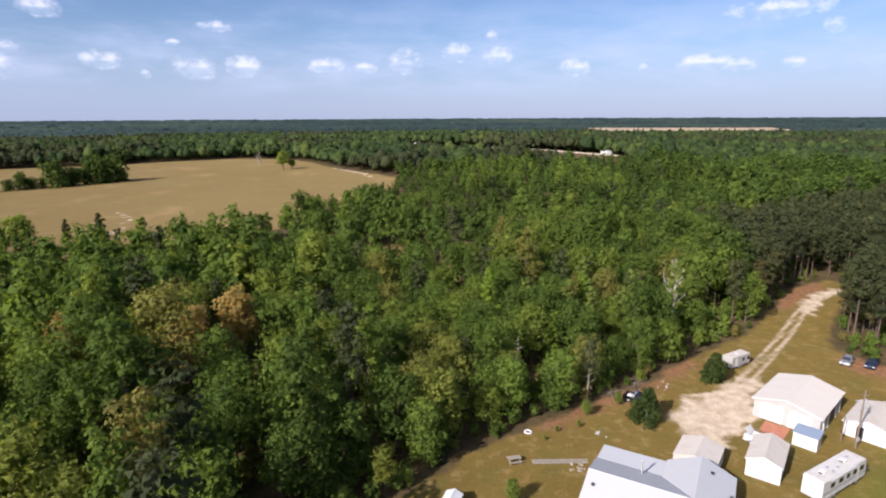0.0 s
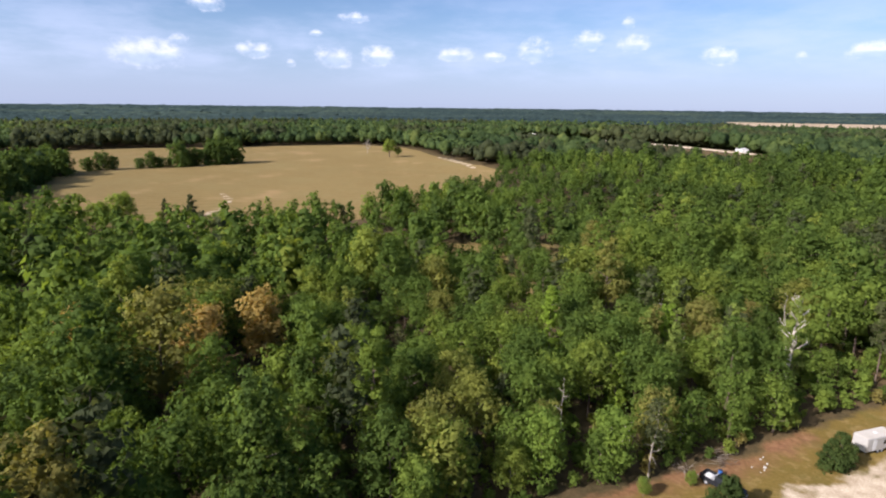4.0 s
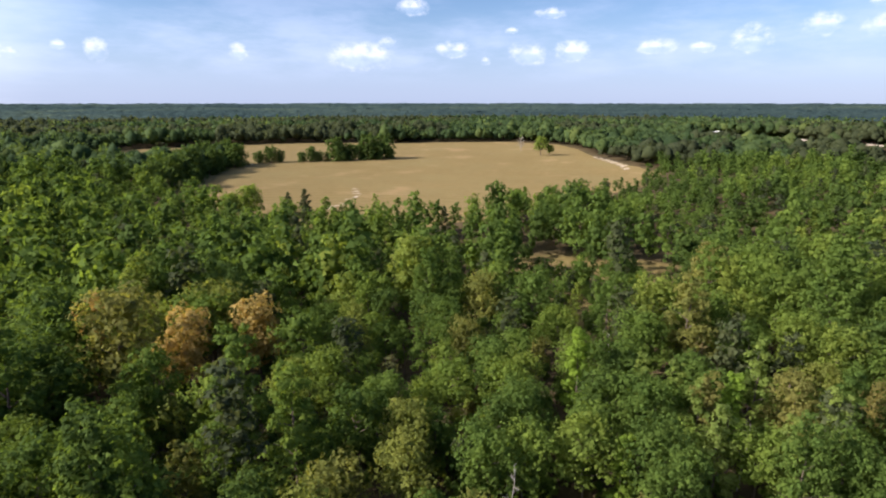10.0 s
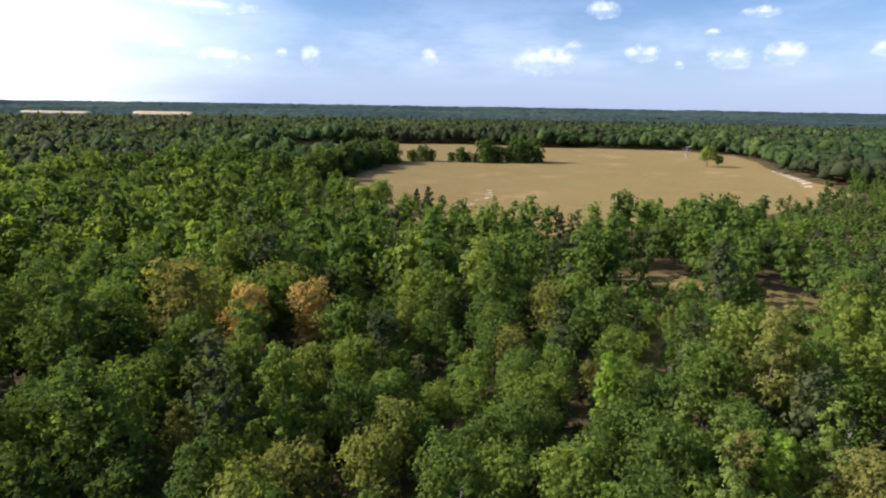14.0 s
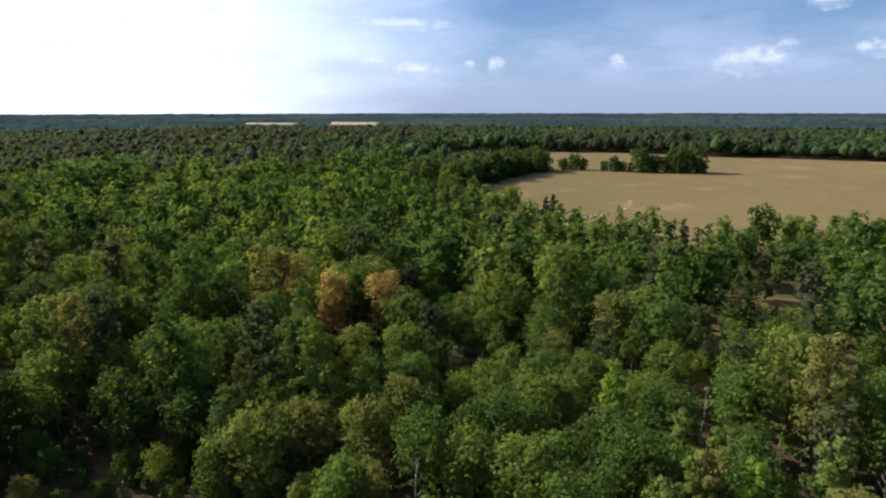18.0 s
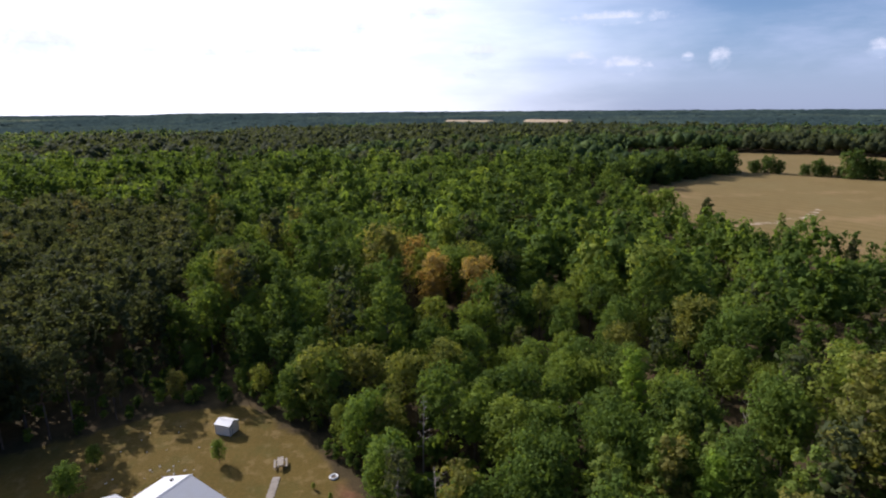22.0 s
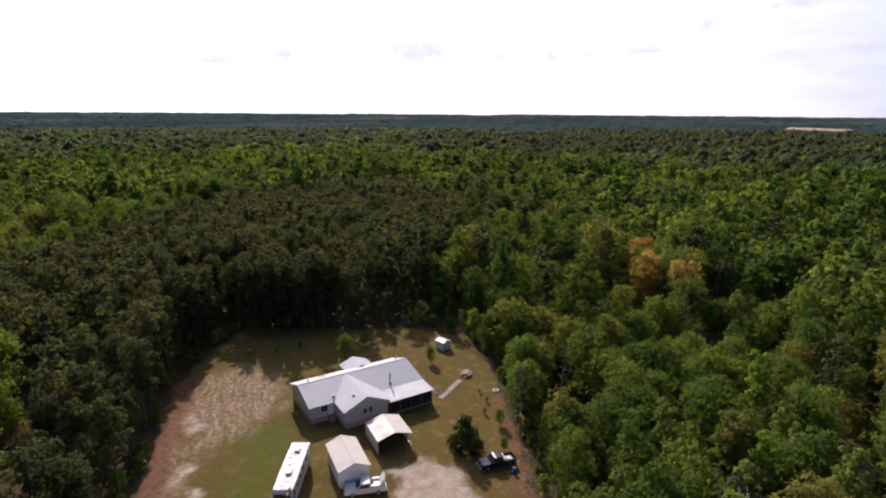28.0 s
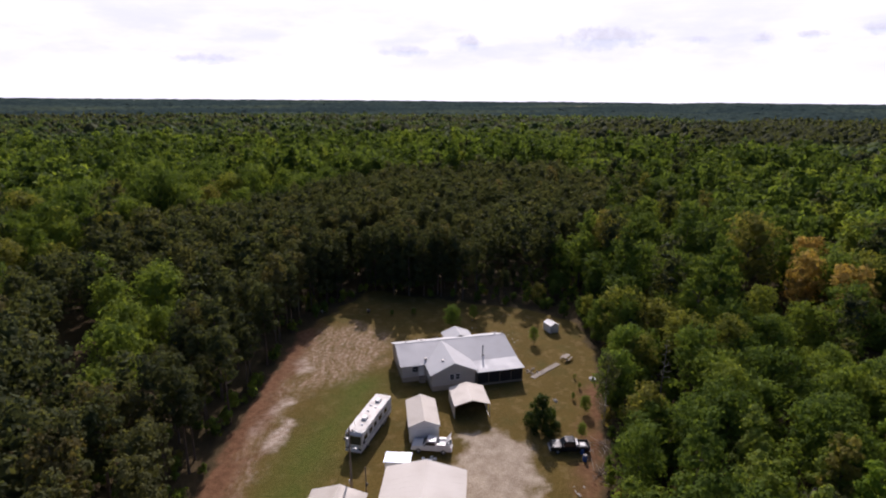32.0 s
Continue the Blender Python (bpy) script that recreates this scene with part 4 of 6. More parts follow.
M_POST = worn("creosoted_pole", (0.20, 0.15, 0.11), 0.9, 0.0, 1.5, 0.25, (0.08, 0.06, 0.045), 0.4, 0.4, 10)
M_CONCRETE = worn("concrete", (0.42, 0.40, 0.36), 0.9, 0.0, 1.2, 0.15, (0.25, 0.21, 0.16), 0.4, 0.3, 12)
M_CLAY = worn("rusty_sheet", (0.42, 0.17, 0.10), 0.8, 0.1, 1.0, 0.2, (0.25, 0.10, 0.06), 0.4, 0.2, 8)
M_RUBBER = worn("tyre_rubber", (0.022, 0.022, 0.023), 0.85, 0.0, 4.0, 0.2, (0.08, 0.07, 0.05), 0.3, 0.2, 30)
M_CARWHITE = worn("white_car_paint", (0.56, 0.56, 0.55), 0.42, 0.0, 1.0, 0.03, (0.5, 0.45, 0.4), 0.08, 0.01, 20)
M_RVROOF = worn("cream_roof_skin", (0.56, 0.54, 0.50), 0.6, 0.0, 0.8, 0.1, (0.36, 0.32, 0.27), 0.4, 0.05, 16)
M_CARBLACK = worn("black_car_paint", (0.018, 0.02, 0.025), 0.2, 0.0, 1.0, 0.1, (0.1, 0.09, 0.07), 0.1, 0.01, 20)
M_CARGREY = worn("silver_grey_car_paint", (0.30, 0.32, 0.34), 0.25, 0.5, 1.0, 0.05, (0.2, 0.18, 0.15), 0.1, 0.01, 20)
M_CARBLUE = worn("dark_blue_car_paint", (0.02, 0.035, 0.075), 0.2, 0.2, 1.0, 0.05, (0.1, 0.09, 0.07), 0.1, 0.01, 20)
M_BLUE = worn("blue_plastic", (0.03, 0.11, 0.34), 0.5, 0.0, 2.0, 0.1, (0.1, 0.1, 0.1), 0.1, 0.05, 20)
M_RED = worn("red_lamp", (0.45, 0.02, 0.02), 0.3, 0.0, 3.0, 0.05, (0.2, 0.02, 0.02), 0.1, 0.02, 20)
M_STRIPE = worn("grey_stripe_paint", (0.26, 0.29, 0.34), 0.4, 0.0, 1.0, 0.05, (0.3, 0.28, 0.25), 0.1, 0.02, 20)


def glass_material():
    m, N, L, p = material("window_glass", 0.06)
    p.inputs["Base Color"].default_value = (0.018, 0.022, 0.028, 1)
    p.inputs["Specular IOR Level"].default_value = 0.6
    n = noise_tex(N, L, 3.0, 2, N("ShaderNodeTexCoord").outputs["Object"])
    r = ramp(N, [(0.35, (0.04, 0.04, 0.04)), (0.7, (0.13, 0.13, 0.13))])
    L(n.outputs[0], r.inputs[0])
    L(r.outputs[0], p.inputs["Roughness"])
    return m


M_GLASS = glass_material()


def part(name, bm, mat, parent, label=""):
    """Links a bmesh as one mesh under a thing or a part."""
    bmesh.ops.recalc_face_normals(bm, faces=bm.faces)
    me = bpy.data.meshes.new(name)
    bm.to_mesh(me)
    bm.free()
    me.materials.append(mat)
    ob = new(name, me)
    if parent is not None:
        ob.parent = parent
    if label:
        tagged(ob, label)
    return ob


def thing(name, label, category, x, y, turn=0.0, z=None, group=""):
    e = new(name)
    e.empty_display_size = 0.5
    e.matrix_basis = pose(x, y, float(height(x, y)) if z is None else z, 0, 0, turn)
    return tagged(e, label, category, group)


def box(bm, x0, x1, y0, y1, z0, z1, bevel=0.0):
    v = [bm.verts.new(p) for p in ((x0, y0, z0), (x1, y0, z0), (x1, y1, z0), (x0, y1, z0), (x0, y0, z1), (x1, y0, z1), (x1, y1, z1), (x0, y1, z1))]
    f = [bm.faces.new([v[i] for i in q]) for q in ((3, 2, 1, 0), (4, 5, 6, 7), (0, 1, 5, 4), (1, 2, 6, 5), (2, 3, 7, 6), (3, 0, 4, 7))]
    if bevel:
        bmesh.ops.bevel(bm, geom=list({e for g in f for e in g.edges}), offset=bevel, segments=2, affect="EDGES")
    return bm


def boxed(*a, bevel=0.0):
    return box(bmesh.new(), *a, bevel=bevel)


def sheet(bm, pts, thick):
    """A plate: the outline pts, given thickness downwards."""
    n = len(pts)
    hi = [bm.verts.new(p) for p in pts]
    lo = [bm.verts.new((p[0], p[1], p[2] - thick)) for p in pts]
    bm.faces.new(hi)
    bm.faces.new(lo[::-1])
    for i in range(n):
        bm.faces.new((hi[i], lo[i], lo[(i + 1) % n], hi[(i + 1) % n]))
    return bm


def ribbed(pts, thick=0.06, pitch=0.9, rise=0.007):
    """A metal roof slope: four corners (eave start, eave end, top end, top start), folded into ribs that run up it."""
    bm = bmesh.new()
    a, b, c, d = (Vector(p) for p in pts)
    n = max(2, int((b - a).length / pitch))
    w = 0.03 / max((b - a).length, 0.1)
    up = (b - a).cross(d - a).normalized()
    if up.z < 0:
        up = -up
    cut = [(0.0, 0.0)]
    for i in range(1, n):
        cut += [(i / n - w, 0.0), (i / n, rise), (i / n + w, 0.0)]
    cut.append((1.0, 0.0))
    lo = [bm.verts.new(a.lerp(b, f) + up * r) for f, r in cut]
    hi = [bm.verts.new(d.lerp(c, f) + up * r) for f, r in cut]
    for i in range(len(cut) - 1):
        bm.faces.new((lo[i], lo[i + 1], hi[i + 1], hi[i]))
    down = Vector((0, 0, -thick)) if abs(up.z) > 0.2 else -up * thick
    u = [bm.verts.new(p + down) for p in (a, b, c, d)]
    bm.faces.new(u[::-1])
    bm.faces.new(lo[::-1] + [u[0], u[1]])
    bm.faces.new(hi + [u[2], u[3]])
    bm.faces.new((lo[0], hi[0], u[3], u[0]))
    bm.faces.new((lo[-1], u[1], u[2], hi[-1]))
    return bm


def rod(bm, a, b, r, sides=8, r2=None):
    limb(bm, a, b, r, r if r2 is None else r2, sides)
    bmesh.ops.holes_fill(bm, edges=[e for e in bm.edges if e.is_boundary], sides=sides)
    return bm


def rodded(a, b, r, sides=8, r2=None):
    return rod(bmesh.new(), a, b, r, sides, r2)


def lapped_wall(x0, x1, z0, z1, y, out, lap=0.24, gable=None):
    """Lapped siding between x0 and x1 in the plane y, boards leaning out to the side out (+1 or -1). gable: peak (x, z)."""
    bm = bmesh.new()
    th = 0.10
    top = gable[1] if gable else z1
    z = z0
    while z < top - 0.02:
        t = min(z + lap, top)

        def span(h):
            if not gable or h <= z1:
                return x0, x1
            f = (h - z1) / (gable[1] - z1)
            return x0 + (gable[0] - x0) * f, x1 + (gable[0] - x1) * f
        (a0, a1), (b0, b1) = span(z), span(t - 0.004)
        yo, yi = y + out * 0.022, y - out * th
        pts = [(a0, yo, z), (a1, yo, z), (b1, y, t), (b0, y, t), (a0, yi, z), (a1, yi, z), (b1, yi, t), (b0, yi, t)]
        v = [bm.verts.new(p) for p in pts]
        for q in ((0, 1, 2, 3), (4, 7, 6, 5), (0, 4, 5, 1), (3, 2, 6, 7), (0, 3, 7, 4), (1, 5, 6, 2)):
            bm.faces.new([v[i] for i in q])
        z = t
    bmesh.ops.remove_doubles(bm, verts=bm.verts, dist=0.007)
    return bm


def turned(bm, deg, at=(0, 0, 0)):
    bmesh.ops.transform(bm, matrix=pose(*at, 0, 0, deg), verts=bm.verts)
    return bm


def window(parent, x, y, z, w, h, face, depth=0.05):
    """A framed window in a wall. face: the degrees by which its outer side is turned from +y."""
    bm = bmesh.new()
    t = 0.06
    for q in ((-w / 2 - t, w / 2 + t, -t, 0), (-w / 2 - t, w / 2 + t, h, h + t), (-w / 2 - t, -w / 2, 0, h), (w / 2, w / 2 + t, 0, h), (-w / 2, w / 2, h * 0.5 - 0.02, h * 0.5 + 0.02)):
        box(bm, q[0], q[1], 0.0, depth + 0.02, q[2], q[3])
    win = part("window", turned(bm, face, (x, y, z)), M_TRIM, parent)
    part("pane", turned(boxed(-w / 2, w / 2, 0.005, depth * 0.5, 0, h), face, (x, y, z)), M_GLASS, win)
    return win


def door(parent, x, y, z, w, h, face, mat=None):
    d = part("door", turned(boxed(-w / 2, w / 2, 0.0, 0.05, 0, h, bevel=0.008), face, (x, y, z)), mat or M_TRIM, parent)
    part("door_handle", turned(boxed(w * 0.36, w * 0.42, 0.05, 0.11, h * 0.48, h * 0.52), face, (x, y, z)), M_DARK, d)
    return d


# ---- the house ----
def build_house():
    h = thing("house", "long pale single-storey house with white metal roof and porch", "house", 17.25, 68.75, -29.15, z=0.5)
    W, EV, RG, yr = 9.8, 2.75, 4.5, -5.2
    part("foundation", boxed(0.9, 20.85, -W + 0.15, -0.15, -0.7, 0.42), M_WOOD, h)
    part("floor", boxed(0.85, 20.9, -W + 0.12, -0.12, 0.42, 0.5), M_WOOD, h)
    part("front_wall", lapped_wall(0.85, 8.9, 0.4, EV - 0.05, -0.1, 1), M_SIDING, h)
    part("front_wall", lapped_wall(16.7, 20.9, 0.4, EV - 0.05, -0.1, 1), M_SIDING, h)
    part("back_wall", lapped_wall(0.85, 20.9, 0.4, EV - 0.05, -W + 0.1, -1), M_SIDING, h)
    for x, out, face in ((0.85, -1, 90), (20.9, 1, -90)):
        bm = lapped_wall(-W + 0.1, -0.1, 0.4, EV - 0.05, 0, 1, gable=(yr, RG - 0.08))
        bmesh.ops.transform(bm, matrix=Matrix(((0, out, 0, x), (1, 0, 0, 0), (0, 0, 1, 0), (0, 0, 0, 1))), verts=bm.verts)
        part("gable_wall", bm, M_SIDING, h)
    o = 0.3
    slope = (RG - EV) / -yr
    back = (RG - EV) / (W + yr)
    part("front_roof", ribbed([(21.3, o, EV - slope * o), (16.9, o, EV - slope * o), (16.9, yr, RG), (21.3, yr, RG)]), M_ROOF, h)
    part("front_roof", ribbed([(16.9, 0, EV), (8.9, 0, EV), (8.9, yr, RG), (16.9, yr, RG)]), M_ROOF, h)
    part("front_roof", ribbed([(8.9, 0.6, EV - slope * 0.6), (0.1, 0.6, EV - slope * 0.6), (0.5, yr, RG), (8.9, yr, RG)]), M_ROOF, h)
    part("back_roof", ribbed([(0.5, -W - o, EV - back * o), (21.3, -W - o, EV - back * o), (21.3, yr, RG), (0.5, yr, RG)]), M_ROOF, h)
    bm = bmesh.new()
    for a, b in (((0.48, yr - 0.2, RG - 0.05), (0.48, yr, RG + 0.035)), ((0.48, yr + 0.2, RG - 0.05), (0.48, yr, RG + 0.035))):
        v = [bm.verts.new(p) for p in (a, b, (21.32, *b[1:]), (21.32, *a[1:]))]
        bm.faces.new(v)
    part("ridge_cap", bm, M_ROOF_PORCH, h)
    # front gable wing
    xl, xr, xm, yf = 16.7, 8.9, 12.8, 4.2
    part("wing_foundation", boxed(xr + 0.15, xl - 0.15, -0.1, yf - 0.15, -0.7, 0.42), M_WOOD, h)
    part("wing_front_wall", lapped_wall(xr + 0.1, xl - 0.1, 0.4, EV - 0.05, yf - 0.1, 1, gable=(xm, RG - 0.1)), M_SIDING, h)
    for x, out in ((xr + 0.1, -1), (xl - 0.1, 1)):
        bm = lapped_wall(-0.1, yf - 0.1, 0.4, EV - 0.05, 0, 1)
        bmesh.ops.transform(bm, matrix=Matrix(((0, out, 0, x), (1, 0, 0, 0), (0, 0, 1, 0), (0, 0, 0, 1))), verts=bm.verts)
        part("wing_side_wall", bm, M_SIDING, h)
    s2 = (RG - EV) / (xm - xr)
    for xe, d in ((xl, 1), (xr, -1)):
        # valley-cut slope: its top runs back to the main ridge
        bm = bmesh.new()
        sheet(bm, [(xe + d * o, yf + o, EV - s2 * o + 0.03), (xm, yf + o, RG + 0.03), (xm, yr + 0.1, RG + 0.03), (xe, 0.0, EV + 0.04), (xe + d * o, 0.02, EV - s2 * o + 0.05)], 0.06)
        part("wing_roof", bm, M_ROOF_PORCH if d > 0 else M_ROOF, h)
    for x, z in ((xl + o, EV - s2 * o), (xr - o, EV - s2 * o)):
        bm = bmesh.new()
        p = [(x, yf + o + 0.005, z - 0.16), (x, yf + o + 0.03, z - 0.16), (xm, yf + o + 0.03, RG - 0.14), (xm, yf + o + 0.005, RG - 0.14)]
        sheet(bm, [(a, b, c + 0.17) for a, b, c in p], 0.17)
        part("barge_board", bm, M_TRIM, h)
    for x in (12.15, 13.15):
        window(h, x, yf - 0.09, 1.35, 0.72, 0.95, 0)
    window(h, xl - 0.09, 2.0, 1.3, 0.8, 1.0, -90)
    window(h, 18.6, -0.09, 1.3, 1.1, 1.0, 0)
    door(h, 17.5, -0.09, 0.5, 0.92, 2.0, 0, M_WHITE)
    window(h, 20.92, -4.0, 1.3, 1.1, 1.0, -90)
    for x in (3.0, 9.0, 14.5, 18.5):
        window(h, x, -W + 0.08, 1.3, 1.0, 1.0, 180)
    window(h, 2.4, -0.09, 1.3, 1.1, 1.0, 0)
    window(h, 6.2, -0.09, 1.3, 1.1, 1.0, 0)
    door(h, 4.4, -0.09, 0.5, 0.92, 2.0, 0)
    # porch
    part("porch_floor", boxed(0.3, 8.9, -0.05, 4.1, -0.45, -0.1), M_WOOD, h)
    part("porch_roof", ribbed([(8.85, 4.6, 2.3), (0.2, 4.6, 2.3), (0.2, 0.55, 2.55), (8.85, 0.55, 2.55)]), M_ROOF_PORCH, h, "bright white metal porch roof")
    part("porch_beam", boxed(0.3, 8.8, 4.02, 4.14, 2.1, 2.24), M_TRIM, h)
    posts = (0.4, 2.5, 4.55, 6.6, 8.65)
    for x in posts:
        part("porch_post", boxed(x - 0.05, x + 0.05, 4.03, 4.13, -0.12, 2.12), M_POST, h)
    # dark panels added across the bays in place of the porch's deep shade
    for a, b in zip(posts, posts[1:]):
        part("insect_screen", boxed(a + 0.06, b - 0.06, 4.07, 4.085, -0.08, 2.08), M_PORCH_SHADE, h, "dark insect screen between porch posts")
    for k in range(2):
        part("insect_screen", boxed(0.4, 0.415, 0.1 + 2.0 * k, 1.98 + 2.0 * k, -0.08, 2.2), M_PORCH_SHADE, h, "dark insect screen between porch posts")
    # small wing at the back
    part("back_wing_wall", boxed(5.6, 10.6, -W - 2.5, -W - 0.02, -0.6, 2.6), M_SIDING, h)
    for d, xe in ((1, 10.9), (-1, 5.3)):
        part("back_wing_roof", ribbed([(xe, -W - 2.8, 2.6), (xe, -W + 1.6, 2.6), (8.1, -W + 1.6, 3.7), (8.1, -W - 2.8, 3.7)]), M_ROOF_PORCH if d > 0 else M_ROOF, h)
    v = [(5.6, 2.6), (10.6, 2.6), (8.1, 3.62)]
    bm = bmesh.new()
    a = [bm.verts.new((x, -W - 2.5, z)) for x, z in v]
    b = [bm.verts.new((x, -W - 2.4, z)) for x, z in v]
    bm.faces.new(a), bm.faces.new(b[::-1])
    for i in range(3):
        bm.faces.new((a[i], a[(i + 1) % 3], b[(i + 1) % 3], b[i]))
    part("back_wing_gable", bm, M_SIDING, h)
    # flue and vents
    fl = part("flue_pipe", rodded((6.2, -0.6, 2.75), (6.2, -0.6, 4.75), 0.13, 12), M_STEEL, h, "galvanised metal flue pipe")
    part("cap", rodded((6.2, -0.6, 4.75), (6.2, -0.6, 4.92), 0.2, 12, 0.08), M_STEEL, fl)
    part("flashing", boxed(5.95, 6.45, -0.85, -0.35, 2.86, 2.95), M_DARK, fl)
    for x, y, z in ((16.6, -0.9, 3.12), (14.2, 2.0, 3.9), (1.6, -7.2, 3.75), (18.9, -7.0, 3.85)):
        v = part("roof_vent", boxed(x - 0.16, x + 0.16, y - 0.16, y + 0.16, z - 0.15, z + 0.16, bevel=0.03), M_DARK, h)
        part("cowl", boxed(x - 0.2, x + 0.2, y - 0.2, y + 0.2, z + 0.16, z + 0.2), M_DARK, v)
    part("patch", boxed(15.2, 16.6, -8.0, -7.4, 3.52, 3.72), M_DARK, h, "dark patch on the back roof slope")
    part("steps", boxed(17.0, 18.0, -0.0, 0.9, -0.42, 0.05), M_WOOD, h)
    part("steps", boxed(17.0, 18.0, 0.0, 0.45, 0.05, 0.42), M_WOOD, h)


build_house()


# ---- outbuildings ----
def gable_shed(name, label, category, x, y, turn, w, l, eave, ridge, wall_mat, roof_mat, over=0.2, front_door=None, trim=None, lap=0.3, group=""):
    """A gabled building, w across its gables (x) and l along its ridge (y), front at +y."""
    e = thing(name, label, category, x, y, turn, group=group)
    hw, hl = w / 2, l / 2
    s = (ridge - eave) / hw
    part("base", boxed(-hw + 0.04, hw - 0.04, -hl + 0.04, hl - 0.04, -0.2, 0.1), M_CONCRETE, e)
    part("front_wall", lapped_wall(-hw, hw, 0.1, eave - 0.04, hl, 1, lap, (0, ridge - 0.08)), wall_mat, e)
    part("back_wall", lapped_wall(-hw, hw, 0.1, eave - 0.04, -hl, -1, lap, (0, ridge - 0.08)), wall_mat, e)
    for xx, out in ((-hw, -1), (hw, 1)):
        bm = lapped_wall(-hl + 0.1, hl - 0.1, 0.1, eave - 0.04, 0, 1, lap)
        bmesh.ops.transform(bm, matrix=Matrix(((0, out, 0, xx), (1, 0, 0, 0), (0, 0, 1, 0), (0, 0, 0, 1))), verts=bm.verts)
        part("side_wall", bm, wall_mat, e)
        xe = out * (hw + over)
        part("roof_slope", ribbed([(xe, -hl - over, eave - s * over), (xe, hl + over, eave - s * over), (0, hl + over, ridge), (0, -hl - over, ridge)]), roof_mat, e)
        for yy in (-hl - over - 0.015, hl + over + 0.015):
            part("barge_board", sheet(bmesh.new(), [(xe, yy - 0.012, eave - s * over - 0.0), (xe, yy + 0.012, eave - s * over), (0, yy + 0.012, ridge), (0, yy - 0.012, ridge)], 0.14), trim or M_TRIM, e)
    bm = bmesh.new()
    for d in (-1, 1):
        bm.faces.new([bm.verts.new(p) for p in ((d * 0.2, -hl - over - 0.02, ridge - 0.2 * s + 0.03), (0, -hl - over - 0.02, ridge + 0.04), (0, hl + over + 0.02, ridge + 0.04), (d * 0.2, hl + over + 0.02, ridge - 0.2 * s + 0.03))])
    part("ridge_cap", bm, roof_mat, e)
    return e


garage = gable_shed("storage_building", "white storage building with a weathered tin gable roof beside the house", "shed", 42.1, 71.2, -36.7, 4.2, 7.0, 2.75, 3.6, M_WHITE, M_ROOF_TAN)
part("double_door", boxed(-1.2, 1.2, 3.5, 3.56, 0.1, 2.1, bevel=0.01), M_TRIM, garage)
part("ladder", rod(rod(bmesh.new(), (-0.25, -3.62, 0.0), (-0.25, -3.56, 2.3), 0.03), (0.2, -3.62, 0.0), (0.2, -3.56, 2.3), 0.03), M_STEEL, garage, "aluminium ladder leaning on the back wall")
for i in range(7):
    part("ladder_rung", rodded((-0.25, -3.62, 0.25 + 0.3 * i), (0.2, -3.62, 0.25 + 0.3 * i), 0.018, 6), M_STEEL, garage)
window(garage, 2.1, -1.0, 1.1, 0.8, 0.8, -90)

barn = gable_shed("barn", "wide metal barn with a pale sandy low-pitched roof", "barn", 55.6, 86.3, -47.0, 9.4, 12.3, 3.3, 4.5, M_TIN, M_ROOF_BARN, 0.35, lap=0.5)
part("barn_door", boxed(-3.6, -0.4, -6.23, -6.15, 0.1, 2.8, bevel=0.02), M_WHITE, barn)
part("barn_door", boxed(0.4, 3.6, -6.23, -6.15, 0.1, 2.8, bevel=0.02), M_WHITE, barn)
# solid dark plate; its colour stands for shade inside a bay
part("barn_door", turned(boxed(-1.6, 1.6, 0.0, 0.07, 0.1, 2.8, bevel=0.02), -90, (4.73, 0.5, 0)), M_DARK, barn, "dark open bay in the side wall")
for y in (-4.5, -1.8, 2.8, 5.2):
    part("wall_post", boxed(4.76, 4.9, y - 0.07, y + 0.07, -0.1, 3.1), M_WHITE, barn)

lean = thing("utility_shed", "small white metal shed with a slate-blue slanted roof beside the barn", "shed", 51.25, 76.75, -46.0)
for q in ((-1.6, 1.6, 1.1, 1.18), (-1.6, 1.6, -1.18, -1.1)):
    part("wall", boxed(q[0], q[1], q[2], q[3], 0.0, 2.15), M_WHITE, lean)
for q in ((-1.6, -1.52), (1.52, 1.6)):
    part("wall", boxed(q[0], q[1], -1.1, 1.1, 0.0, 2.15), M_WHITE, lean)
part("roof", ribbed([(-1.75, -1.35, 2.16), (1.75, -1.35, 2.16), (1.75, 1.35, 2.5), (-1.75, 1.35, 2.5)]), M_ROOF_SKY_TINT, lean)
part("gable_infill", boxed(-1.58, 1.58, 1.1, 1.17, 2.15, 2.4), M_WHITE, lean)
door(lean, -0.4, -1.18, 0.02, 0.9, 1.95, 180, M_TRIM)

work = gable_shed("workshop", "white workshop with a weathered tan tin roof", "shed", 64.2, 80.4, -49.0, 6.2, 9.0, 2.5, 3.4, M_WHITE, M_ROOF_TAN, 0.3)
window(work, -3.12, -2.8, 1.1, 0.9, 0.9, 90)
window(work, -3.12, 2.0, 1.1, 0.9, 0.9, 90)
door(work, -1.0, -4.52, 0.1, 0.95, 2.0, 180, M_DARK)


